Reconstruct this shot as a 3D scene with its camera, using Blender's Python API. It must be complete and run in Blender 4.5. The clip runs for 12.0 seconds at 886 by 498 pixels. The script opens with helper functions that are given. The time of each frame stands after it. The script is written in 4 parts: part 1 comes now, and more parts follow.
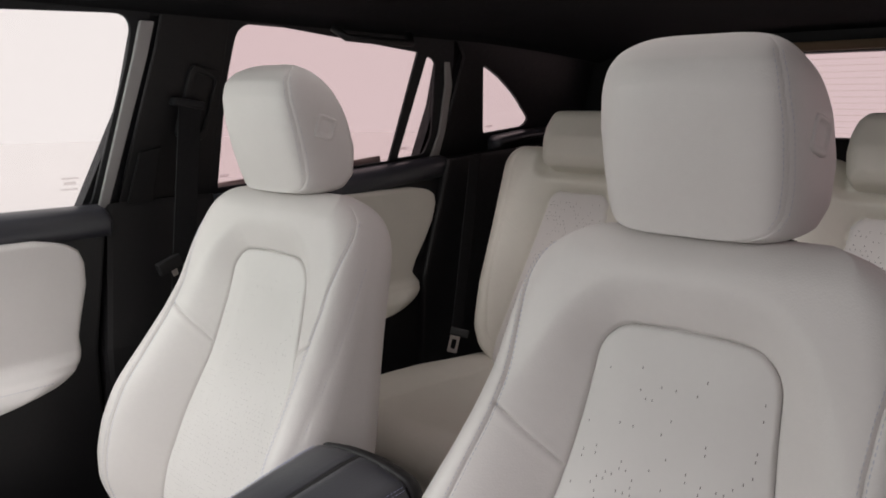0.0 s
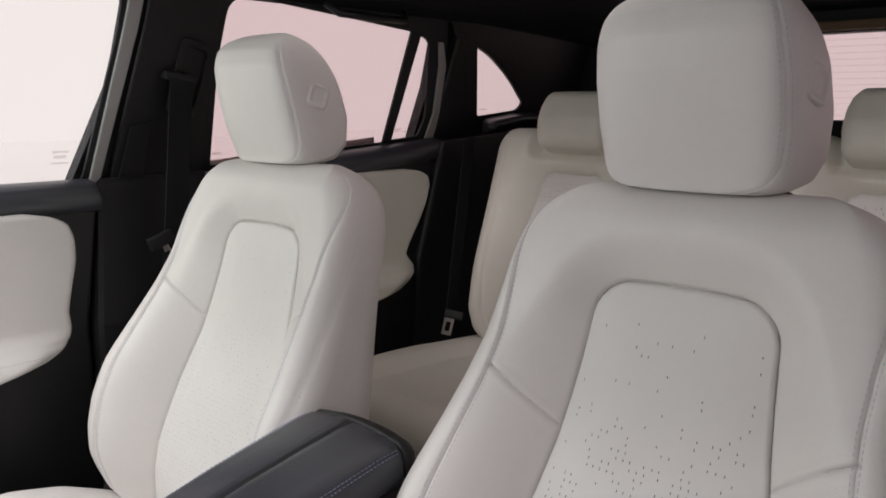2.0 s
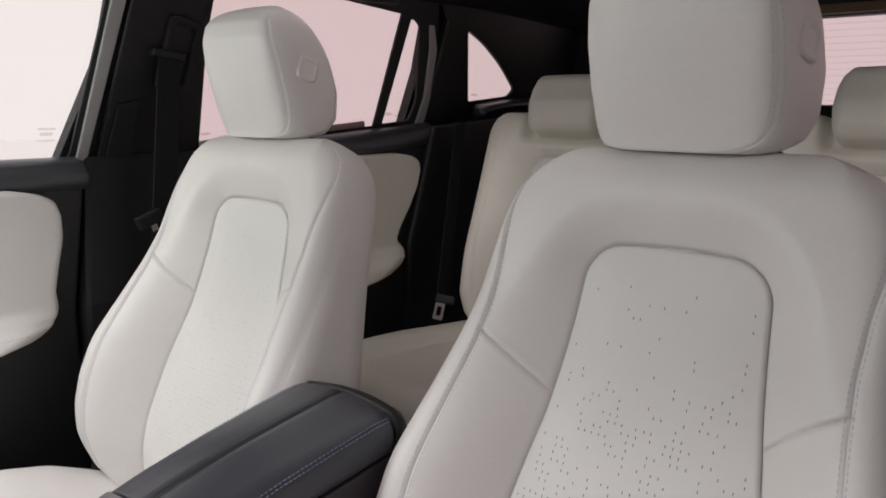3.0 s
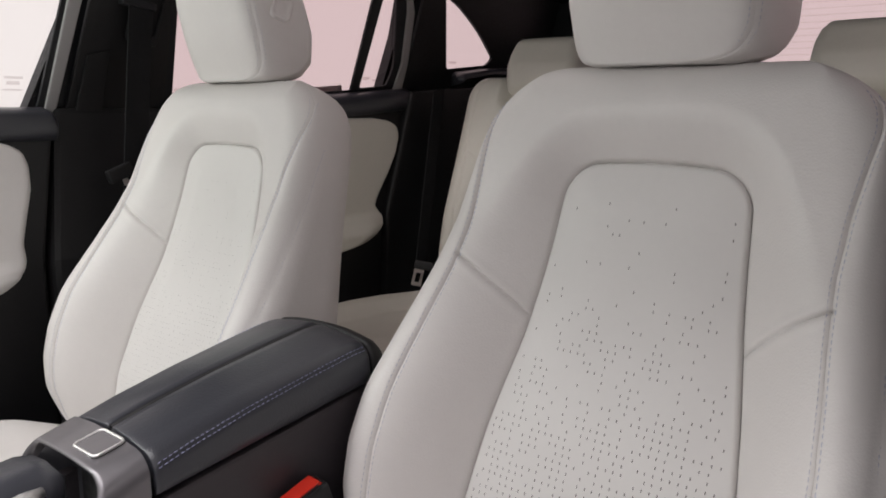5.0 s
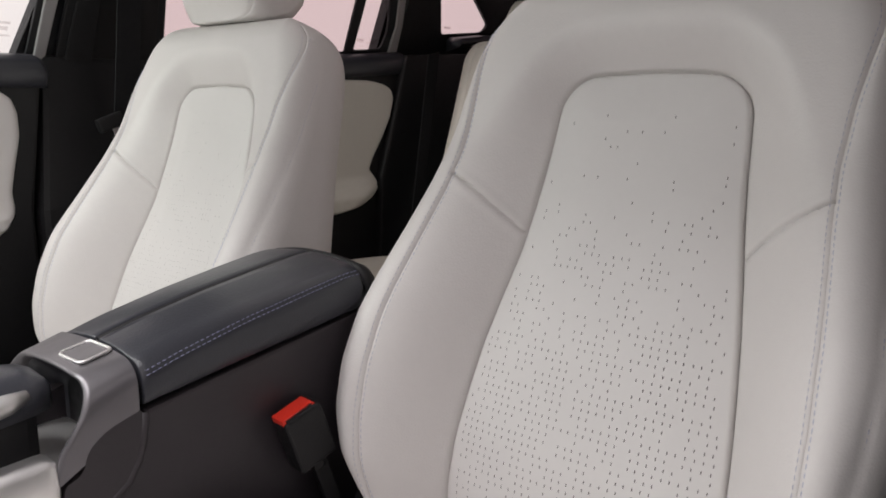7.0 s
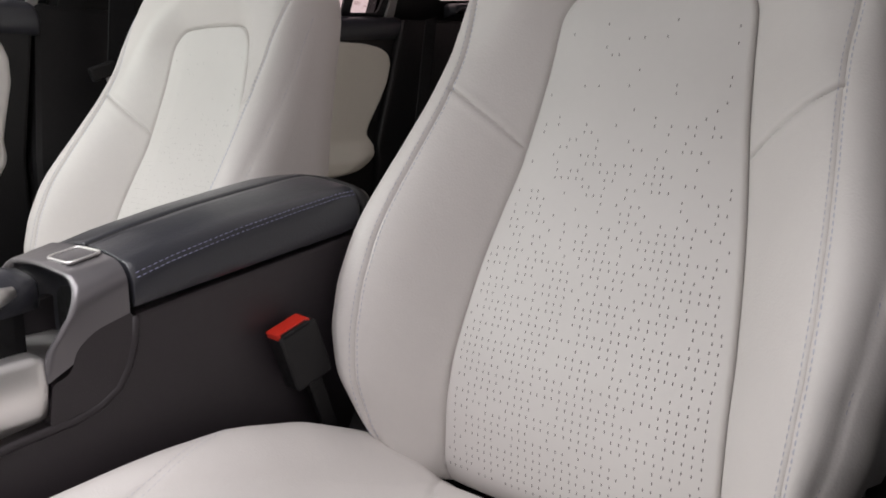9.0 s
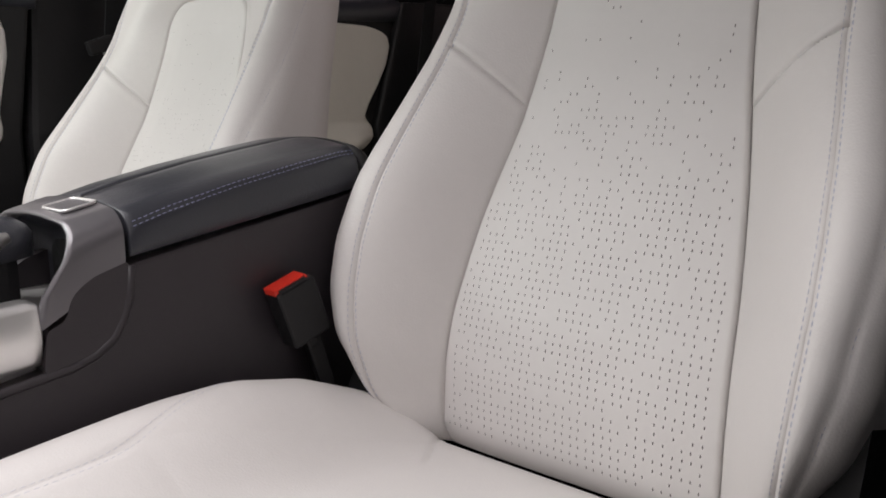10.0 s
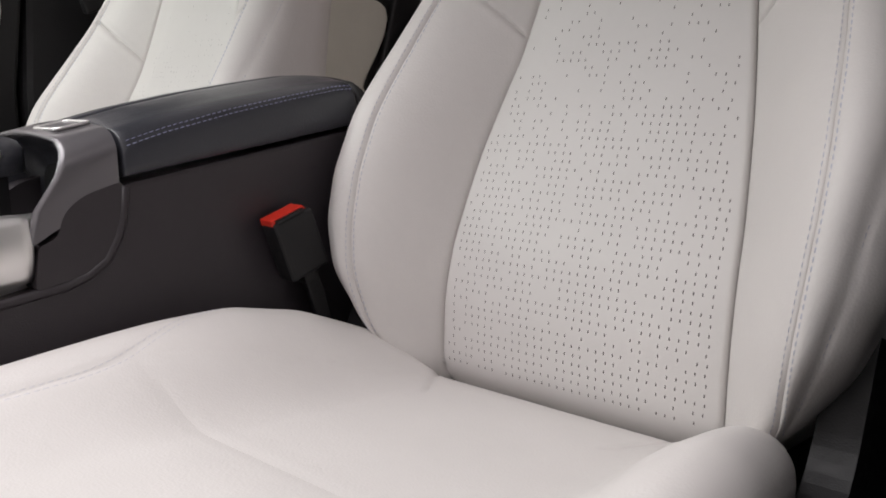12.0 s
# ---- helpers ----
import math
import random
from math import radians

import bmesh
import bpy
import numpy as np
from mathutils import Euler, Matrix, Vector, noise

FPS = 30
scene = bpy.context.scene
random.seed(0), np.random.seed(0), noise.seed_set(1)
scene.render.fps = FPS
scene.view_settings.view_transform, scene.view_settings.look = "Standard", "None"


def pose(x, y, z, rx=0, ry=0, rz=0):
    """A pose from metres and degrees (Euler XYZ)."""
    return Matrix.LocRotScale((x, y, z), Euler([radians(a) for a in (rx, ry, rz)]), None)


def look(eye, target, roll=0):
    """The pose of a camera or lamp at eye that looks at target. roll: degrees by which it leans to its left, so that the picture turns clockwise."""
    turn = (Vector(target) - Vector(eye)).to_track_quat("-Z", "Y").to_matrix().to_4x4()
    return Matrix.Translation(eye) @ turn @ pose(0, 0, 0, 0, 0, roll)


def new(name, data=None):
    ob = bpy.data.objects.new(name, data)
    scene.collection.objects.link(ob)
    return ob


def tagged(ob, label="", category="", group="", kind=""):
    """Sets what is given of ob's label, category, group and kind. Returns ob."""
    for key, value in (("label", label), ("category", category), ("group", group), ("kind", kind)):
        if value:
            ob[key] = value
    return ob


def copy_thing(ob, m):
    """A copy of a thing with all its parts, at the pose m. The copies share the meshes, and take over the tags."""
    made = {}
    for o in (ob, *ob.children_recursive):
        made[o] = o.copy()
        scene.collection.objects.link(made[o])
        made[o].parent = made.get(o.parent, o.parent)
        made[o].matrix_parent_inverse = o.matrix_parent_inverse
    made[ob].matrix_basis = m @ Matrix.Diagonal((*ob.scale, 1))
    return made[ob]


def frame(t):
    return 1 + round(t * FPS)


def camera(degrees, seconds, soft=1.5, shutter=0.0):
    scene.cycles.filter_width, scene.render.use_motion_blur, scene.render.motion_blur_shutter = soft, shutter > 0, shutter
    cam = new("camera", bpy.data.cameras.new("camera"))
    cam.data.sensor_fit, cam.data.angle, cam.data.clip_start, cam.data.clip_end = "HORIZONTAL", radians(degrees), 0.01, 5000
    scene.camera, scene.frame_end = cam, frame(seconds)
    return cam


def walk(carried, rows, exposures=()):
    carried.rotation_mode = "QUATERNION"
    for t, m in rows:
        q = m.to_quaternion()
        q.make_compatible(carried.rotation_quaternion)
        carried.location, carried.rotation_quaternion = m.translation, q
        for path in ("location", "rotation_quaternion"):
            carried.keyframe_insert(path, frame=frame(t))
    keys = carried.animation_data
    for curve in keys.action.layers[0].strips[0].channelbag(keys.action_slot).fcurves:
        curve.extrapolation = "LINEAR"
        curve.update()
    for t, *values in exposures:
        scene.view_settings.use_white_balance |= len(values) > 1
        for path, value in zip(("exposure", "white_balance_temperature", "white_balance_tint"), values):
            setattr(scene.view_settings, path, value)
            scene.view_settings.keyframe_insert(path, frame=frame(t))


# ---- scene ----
cam = camera(59.4, 12.0, soft=1.8)
METRES, EYE, TILT, LEAN, TURN = 0.458, 1.0, -10.5, 0.0, 42.2
CX, CY = 0.69, 0.0
ROWS = [
    (0.0, 0.0, 0.0, 0.0, 0.0, 0.0, -0.0),
    (0.5, -0.0003, 0.0028, -0.0148, -0.01, -0.02, -0.01),
    (1.0, -0.0, 0.0069, -0.0393, -0.01, -0.0, -0.01),
    (1.5, -0.0008, 0.0125, -0.068, -0.17, -0.01, 0.0),
    (2.0, 0.0004, 0.0211, -0.1009, -0.43, -0.0, 0.02),
    (2.5, 0.0018, 0.0287, -0.1425, -0.77, -0.02, 0.06),
    (3.0, 0.0028, 0.0379, -0.1857, -1.06, -0.02, 0.1),
    (5.0, 0.0122, 0.0744, -0.3692, -2.51, -0.1, 0.32),
    (5.5, 0.0136, 0.0831, -0.4173, -2.71, -0.15, 0.36),
    (6.0, 0.0143, 0.0916, -0.461, -2.76, -0.21, 0.38),
    (6.5, 0.0135, 0.0997, -0.5086, -2.82, -0.26, 0.39),
    (7.0, 0.0134, 0.1081, -0.5531, -2.87, -0.31, 0.36),
    (9.0, 0.0127, 0.1431, -0.7437, -3.06, -0.32, 0.38),
    (9.5, 0.0127, 0.1517, -0.793, -3.09, -0.32, 0.39),
    (10.0, 0.011, 0.1601, -0.8397, -3.16, -0.29, 0.36),
    (10.5, 0.0096, 0.1685, -0.887, -3.22, -0.37, 0.35),
    (11.0, 0.0098, 0.1769, -0.9322, -3.24, -0.4, 0.34),
    (11.5, 0.0087, 0.1852, -0.9764, -3.29, -0.42, 0.34),
    (12.0, 0.0085, 0.1861, -0.9818, -3.3, -0.44, 0.34),
]
walk(cam, [(t, pose(CX, CY, EYE, TILT, LEAN, TURN) @ pose(METRES * x, METRES * y, METRES * z, 90 + pitch, roll, yaw)) for t, x, y, z, yaw, pitch, roll in ROWS],
     [(0.0, 0.24), (5.0, 0.24), (7.0, 0.25), (9.0, 0.25), (12.0, 0.26)])

from mathutils.geometry import delaunay_2d_cdt

# ---- world and light ----
world = bpy.data.worlds.new("world")
scene.world = world
world.use_nodes = True
wn = world.node_tree.nodes
wn["Background"].inputs["Color"].default_value = (1.0, 0.938, 0.938, 1)
wn["Background"].inputs["Strength"].default_value = 0.86


def area_lamp(name, m, sx, sy, power, colour):
    data = bpy.data.lights.new(name, "AREA")
    data.shape, data.size, data.size_y, data.energy, data.color = "RECTANGLE", sx, sy, power, colour
    ob = new(name, data)
    ob.matrix_world = m
    return ob


# unseen studio softbox above the windscreen; fill lamp added to brighten the passenger seat
area_lamp("overhead_softbox", look((-0.35, -0.40, 2.35), (-0.35, -0.30, 0.0)), 2.2, 1.0, 40.0, (1.0, 0.97, 0.985))
area_lamp("windscreen_light", look((-0.72, -0.24, 1.08), (-0.25, 0.6, 0.55)), 0.5, 0.45, 7.6, (0.91, 1.0, 0.945))


# ---- materials ----
def material(name, base, rough, metal=0.0, grain=0.0, grain_scale=900.0, mottle=0.06, mottle_scale=9.0, coat=0.0, spec=0.5, rough_var=0.07, sag=0.0):
    """A procedural surface: base colour with mottling at two scales, varied gloss and a pebbled grain bump."""
    m = bpy.data.materials.new(name)
    m.use_nodes = True
    nt = m.node_tree
    b = nt.nodes["Principled BSDF"]
    b.inputs["Metallic"].default_value = metal
    b.inputs["Coat Weight"].default_value = coat
    b.inputs["Specular IOR Level"].default_value = spec
    tc = nt.nodes.new("ShaderNodeTexCoord")
    n1 = nt.nodes.new("ShaderNodeTexNoise")
    n1.inputs["Scale"].default_value, n1.inputs["Detail"].default_value = mottle_scale, 5
    n2 = nt.nodes.new("ShaderNodeTexNoise")
    n2.inputs["Scale"].default_value, n2.inputs["Detail"].default_value = mottle_scale * 14, 3
    add = nt.nodes.new("ShaderNodeMath")
    add.operation = "MULTIPLY_ADD"
    add.inputs[1].default_value = 0.35
    nt.links.new(tc.outputs["Object"], n1.inputs["Vector"])
    nt.links.new(tc.outputs["Object"], n2.inputs["Vector"])
    nt.links.new(n2.outputs["Fac"], add.inputs[0])
    nt.links.new(n1.outputs["Fac"], add.inputs[2])
    ramp = nt.nodes.new("ShaderNodeMapRange")
    ramp.inputs["From Min"].default_value, ramp.inputs["From Max"].default_value = 0.4, 0.95
    ramp.inputs["To Min"].default_value, ramp.inputs["To Max"].default_value = 1 - mottle, 1 + mottle
    nt.links.new(add.outputs[0], ramp.inputs["Value"])
    mix = nt.nodes.new("ShaderNodeVectorMath")
    mix.operation = "SCALE"
    mix.inputs[0].default_value = base
    nt.links.new(ramp.outputs[0], mix.inputs["Scale"])
    nt.links.new(mix.outputs[0], b.inputs["Base Color"])
    rr = nt.nodes.new("ShaderNodeMapRange")
    rr.inputs["From Min"].default_value, rr.inputs["From Max"].default_value = 0.3, 0.7
    rr.inputs["To Min"].default_value, rr.inputs["To Max"].default_value = max(rough - rough_var, 0.02), min(rough + rough_var, 1)
    nt.links.new(n2.outputs["Fac"], rr.inputs["Value"])
    nt.links.new(rr.outputs[0], b.inputs["Roughness"])
    if grain > 0:
        vo = nt.nodes.new("ShaderNodeTexVoronoi")
        vo.inputs["Scale"].default_value = grain_scale
        vo.feature = "SMOOTH_F1"
        nt.links.new(tc.outputs["Object"], vo.inputs["Vector"])
        bump = nt.nodes.new("ShaderNodeBump")
        bump.inputs["Strength"].default_value, bump.inputs["Distance"].default_value = grain, 0.0006
        nt.links.new(vo.outputs["Distance"], bump.inputs["Height"])
        nt.links.new(bump.outputs[0], b.inputs["Normal"])
        if sag > 0:
            n3 = nt.nodes.new("ShaderNodeTexNoise")
            n3.inputs["Scale"].default_value, n3.inputs["Detail"].default_value, n3.inputs["Distortion"].default_value = 22, 3, 0.6
            nt.links.new(tc.outputs["Object"], n3.inputs["Vector"])
            soft = nt.nodes.new("ShaderNodeBump")
            soft.inputs["Strength"].default_value, soft.inputs["Distance"].default_value = sag, 0.004
            nt.links.new(n3.outputs["Fac"], soft.inputs["Height"])
            nt.links.new(soft.outputs[0], bump.inputs["Normal"])
    return m


def glass(name, tint, gloss=0.05):
    m = bpy.data.materials.new(name)
    m.use_nodes = True
    nt = m.node_tree
    nt.nodes.remove(nt.nodes["Principled BSDF"])
    tr, gl, mx = (nt.nodes.new("ShaderNodeBsdf" + k) if k != "Mix" else nt.nodes.new("ShaderNodeMixShader") for k in ("Transparent", "Glossy", "Mix"))
    lw = nt.nodes.new("ShaderNodeLayerWeight")
    lw.inputs["Blend"].default_value = 0.5
    fr = nt.nodes.new("ShaderNodeMapRange")
    fr.inputs["From Min"].default_value, fr.inputs["From Max"].default_value = 0.35, 1.0
    fr.inputs["To Min"].default_value, fr.inputs["To Max"].default_value = 0.02, 0.16
    nt.links.new(lw.outputs["Facing"], fr.inputs["Value"])
    tr.inputs["Color"].default_value = (*tint, 1)
    gl.inputs["Roughness"].default_value = 0.02
    nt.links.new(fr.outputs[0], mx.inputs[0])
    nt.links.new(tr.outputs[0], mx.inputs[1])
    nt.links.new(gl.outputs[0], mx.inputs[2])
    nt.links.new(mx.outputs[0], nt.nodes["Material Output"].inputs["Surface"])
    return m


LEATHER = material("ivory_leather", (0.66, 0.63, 0.615), 0.46, grain=0.30, grain_scale=560, mottle=0.035, sag=0.12)
LEATHER_INSERT = material("ivory_perforated_leather", (0.655, 0.632, 0.618), 0.5, grain=0.10, grain_scale=700, mottle=0.03)
LEATHER_REAR = material("ivory_rear_leather", (0.68, 0.66, 0.595), 0.48, grain=0.12, grain_scale=620, mottle=0.04, sag=0.3)
BLACK_LEATHER = material("black_leather", (0.037, 0.038, 0.046), 0.31, grain=0.32, grain_scale=480, mottle=0.07, rough_var=0.02)
BLACK_PLASTIC = material("black_moulded_plastic", (0.011, 0.0105, 0.0115), 0.5, grain=0.2, grain_scale=900, mottle=0.12, spec=0.34)
BROWN_PLASTIC = material("dark_console_plastic", (0.029, 0.0235, 0.0275), 0.48, grain=0.2, grain_scale=900, mottle=0.12)
HEADLINER = material("black_headliner_cloth", (0.010, 0.010, 0.011), 0.95, grain=0.3, grain_scale=1200, mottle=0.15, spec=0.1)
CARPET = material("black_carpet", (0.012, 0.012, 0.012), 0.95, grain=0.8, grain_scale=600, mottle=0.25, spec=0.1)
RUBBER = material("black_rubber_seal", (0.012, 0.012, 0.014), 0.55, mottle=0.1, spec=0.3)
GREY_PAINT = material("grey_body_paint", (0.30, 0.29, 0.29), 0.35, coat=0.3, mottle=0.03)
GREY_CAP = material("satin_grey_console_trim", (0.155, 0.146, 0.155), 0.34, metal=0.5, coat=0.2, mottle=0.03, rough_var=0.02)
ALUMINIUM = material("brushed_aluminium", (0.82, 0.80, 0.79), 0.42, metal=1.0, mottle=0.02, rough_var=0.015)
CHROME = material("chrome", (0.85, 0.85, 0.86), 0.09, metal=1.0, mottle=0.01, rough_var=0.01)
THREAD = material("slate_blue_thread", (0.46, 0.46, 0.535), 0.7, mottle=0.1)
PALE_THREAD = material("pale_lilac_thread", (0.60, 0.585, 0.61), 0.7, mottle=0.1)
BLUE_THREAD = material("blue_thread", (0.27, 0.28, 0.42), 0.7, mottle=0.1)
HOLE = material("perforation_shadow", (0.15, 0.14, 0.135), 0.9, mottle=0.1)
RED = material("red_release_plastic", (0.70, 0.035, 0.02), 0.35, mottle=0.05)
BELT = material("black_belt_webbing", (0.012, 0.012, 0.013), 0.8, grain=0.5, grain_scale=900, mottle=0.15, spec=0.2)
TAN = material("tan_trim_cloth", (0.16, 0.11, 0.07), 0.9, mottle=0.1)

PRINT = glass("faint_glass_print", (0.91, 0.89, 0.89))
GLASS_FRONT = glass("clear_door_glass", (0.95, 0.94, 0.93))
GLASS_REAR = glass("tinted_rear_glass", (0.83, 0.745, 0.75))


# ---- mesh helpers ----
def empty(name, label="", category="", group="", kind=""):
    return tagged(new(name), label, category, group, kind)


def link_mesh(name, verts, faces, mat, parent=None, label="", smooth=True):
    me = bpy.data.meshes.new(name)
    me.from_pydata([tuple(float(c) for c in v) for v in verts], [], faces)
    me.materials.append(mat)
    if smooth:
        me.polygons.foreach_set("use_smooth", [True] * len(me.polygons))
    me.update()
    ob = new(name, me)
    ob.parent = parent
    return tagged(ob, label)


def part(name, bm, mat, parent=None, label="", smooth=False):
    bmesh.ops.recalc_face_normals(bm, faces=bm.faces)
    me = bpy.data.meshes.new(name)
    bm.to_mesh(me)
    bm.free()
    me.materials.append(mat)
    if smooth:
        me.polygons.foreach_set("use_smooth", [True] * len(me.polygons))
    ob = new(name, me)
    ob.parent = parent
    return tagged(ob, label)


def rounded(e, r):
    """How far a surface falls back at distance e from an edge rounded with radius r."""
    e = np.clip(e, 0, r)
    return r - np.sqrt(np.maximum(r * r - (r - e) ** 2, 0))


def smooth(x):
    x = np.clip(x, 0, 1)
    return x * x * (3 - 2 * x)


def curve(*pairs):
    """A smooth function through (x, value) pairs."""
    xs = np.array([p[0] for p in pairs])
    ys = np.array([p[1] for p in pairs])
    fine = np.linspace(xs[0], xs[-1], 400)
    lin = np.interp(fine, xs, ys)
    k = np.hanning(27)
    k /= k.sum()
    pad = np.concatenate([2 * lin[0] - lin[13:0:-1], lin, 2 * lin[-1] - lin[-2:-15:-1]])
    sm = np.convolve(pad, k, "valid")
    return lambda x: np.interp(x, fine, sm)


def pillow(v0, v1, left, right, front, back, place, nu=60, nv=60, side=4, split=None, columns=None, rows_at=None):
    """A closed padded shape: a front and a back sheet over the outline left(v)..right(v), joined by a side strip.
    front(u, v, e) and back(u, v, e) give the depth, e the distance from the outline; split(u, v, where) names the piece of each face."""
    v = (v0 + v1) / 2 - (v1 - v0) / 2 * np.cos(np.pi * np.linspace(0, 1, nv + 1))
    s = -np.cos(np.pi * np.linspace(0, 1, nu + 1))
    s = 0.5 * s + 0.5 * np.linspace(-1, 1, nu + 1) if nu > 100 else s
    v = 0.6 * v + 0.4 * np.linspace(v0, v1, nv + 1) if nv > 100 else v
    if rows_at is not None:
        v, nv = rows_at, len(rows_at) - 1
    V, S = np.meshgrid(v, s, indexing="ij")
    if columns is not None:
        U = np.stack([columns(x) for x in v])
        nu = U.shape[1] - 1
        V = np.repeat(v[:, None], nu + 1, axis=1)
    L, R = left(V), right(V)
    if columns is None:
        U = (L + R) / 2 + S * (R - L) / 2
    E = np.minimum(np.minimum(U - L, R - U), np.minimum(V - v0, v1 - V))
    WF, WB = front(U, V, E), back(U, V, E)
    verts, faces, keys = [], [], []
    n = (nu + 1) * (nv + 1)
    for W in (WF, WB):
        verts.extend(zip(U.ravel(), V.ravel(), W.ravel()))
    at = lambda i, j: i * (nu + 1) + j
    for i in range(nv):
        for j in range(nu):
            uc, vc = U[i:i + 2, j:j + 2].mean(), V[i:i + 2, j:j + 2].mean()
            q = (at(i, j), at(i, j + 1), at(i + 1, j + 1), at(i + 1, j))
            faces.append(q)
            keys.append(split(uc, vc, "front") if split else "body")
            faces.append(tuple(n + k for k in reversed(q)))
            keys.append(split(uc, vc, "back") if split else "body")
    ring = [(0, j) for j in range(nu)] + [(i, nu) for i in range(nv)] + [(nv, j) for j in range(nu, 0, -1)] + [(i, 0) for i in range(nv, 0, -1)]
    rows = [[at(*p) for p in ring]]
    for k in range(1, side):
        rows.append([])
        for p in ring:
            f = k / side
            rows[-1].append(len(verts))
            verts.append((U[p], V[p], WF[p] * (1 - f) + WB[p] * f))
    rows.append([n + at(*p) for p in ring])
    for k in range(side):
        for a in range(len(ring)):
            b = (a + 1) % len(ring)
            faces.append((rows[k][b], rows[k][a], rows[k + 1][a], rows[k + 1][b]))
            keys.append(split(U[ring[a]], V[ring[a]], "side") if split else "body")
    pts = place(np.array(verts, dtype=float))
    pieces = {}
    for f, k in zip(faces, keys):
        pieces.setdefault(k, []).append(f)
    out = {}
    for k, fs in pieces.items():
        used = sorted({i for f in fs for i in f})
        idx = {a: b for b, a in enumerate(used)}
        out[k] = (pts[used], [tuple(idx[i] for i in f) for f in fs])
    return out


def dashes(name, path, normals, mat, parent, step=0.0062, length=0.0042, width=0.0011, height=0.0007, label=""):
    """Sewn stitches: short raised dashes along a path of points."""
    path, normals = np.array(path), np.array(normals)
    seg = np.linalg.norm(np.diff(path, axis=0), axis=1)
    run = np.concatenate([[0], np.cumsum(seg)])
    verts, faces = [], []
    for k in range(int(run[-1] / step)):
        d0, d1 = k * step, k * step + length
        p0 = np.array([np.interp(d0, run, path[:, c]) for c in range(3)])
        p1 = np.array([np.interp(d1, run, path[:, c]) for c in range(3)])
        nn = np.array([np.interp((d0 + d1) / 2, run, normals[:, c]) for c in range(3)])
        t = p1 - p0
        if np.linalg.norm(t) < 1e-6:
            continue
        t /= np.linalg.norm(t)
        nn /= np.linalg.norm(nn)
        b = np.cross(t, nn)
        o = len(verts)
        for p, q in ((p0, 0.4), (p0 + t * length * 0.25, 1), (p1 - t * length * 0.25, 1), (p1, 0.4)):
            h = height if q == 1 else height * 0.2
            verts.extend([p - b * width / 2 * q - nn * 0.0006, p + nn * h, p + b * width / 2 * q - nn * 0.0006])
        for a in range(3):
            i = o + a * 3
            faces.extend([(i, i + 1, i + 4, i + 3), (i + 1, i + 2, i + 5, i + 4)])
    return link_mesh(name, verts, faces, mat, parent, label)


def round_poly(pts, r, n=6):
    """A polygon's corners rounded; r: one radius or one for each corner."""
    out = []
    for i, p in enumerate(pts):
        p = np.array(p, float)
        a, b = np.array(pts[i - 1], float) - p, np.array(pts[(i + 1) % len(pts)], float) - p
        la, lb = np.linalg.norm(a), np.linalg.norm(b)
        ri = r[i] if isinstance(r, (list, tuple)) else r
        k = min(ri, la * 0.48, lb * 0.48)
        p0, p1 = p + a / la * k, p + b / lb * k
        for j in range(n + 1):
            f = j / n
            out.append(tuple((1 - f) ** 2 * p0 + 2 * f * (1 - f) * p + f * f * p1))
    return out


def inside(p, loop):
    hit = False
    for i in range(len(loop)):
        (x0, y0), (x1, y1) = loop[i - 1], loop[i]
        if (y0 > p[1]) != (y1 > p[1]) and p[0] < (x1 - x0) * (p[1] - y0) / (y1 - y0) + x0:
            hit = not hit
    return hit


def plate(outer, holes, place, depth):
    """A plate with holes: outlines in 2D, mapped by place(a, b, d) with d from 0 to depth."""
    pts, edges = [], []
    for loop in [outer] + list(holes):
        o = len(pts)
        pts.extend(Vector(p) for p in loop)
        edges.extend((o + i, o + (i + 1) % len(loop)) for i in range(len(loop)))
    co, _, tris, _, _, _ = delaunay_2d_cdt(pts, edges, [], 0, 1e-6)
    bm = bmesh.new()
    vs = [bm.verts.new((c.x, c.y, 0)) for c in co]
    for f in tris:
        c = (sum(co[i].x for i in f) / 3, sum(co[i].y for i in f) / 3)
        if inside(c, outer) and not any(inside(c, h) for h in holes):
            bm.faces.new([vs[i] for i in f])
    bmesh.ops.delete(bm, geom=[v for v in bm.verts if not v.link_faces], context="VERTS")
    got = bmesh.ops.extrude_face_region(bm, geom=bm.faces[:])
    for g in got["geom"]:
        if isinstance(g, bmesh.types.BMVert):
            g.co.z = depth
    for v in bm.verts:
        v.co = place(v.co.x, v.co.y, v.co.z)
    return bm


def bevelled(bm, width, segments=2, angle=35):
    bmesh.ops.recalc_face_normals(bm, faces=bm.faces)
    es = [e for e in bm.edges if len(e.link_faces) == 2 and e.calc_face_angle(0) > radians(angle)]
    bmesh.ops.bevel(bm, geom=es, offset=width, segments=segments, affect="EDGES", profile=0.6, clamp_overlap=True)
    return bm


def box(sx, sy, sz, m=Matrix(), bevel=0.004, segments=2):
    bm = bmesh.new()
    bmesh.ops.create_cube(bm, size=1)
    bmesh.ops.scale(bm, vec=(sx, sy, sz), verts=bm.verts)
    if bevel:
        bevelled(bm, bevel, segments)
    bmesh.ops.transform(bm, matrix=m, verts=bm.verts)
    return bm


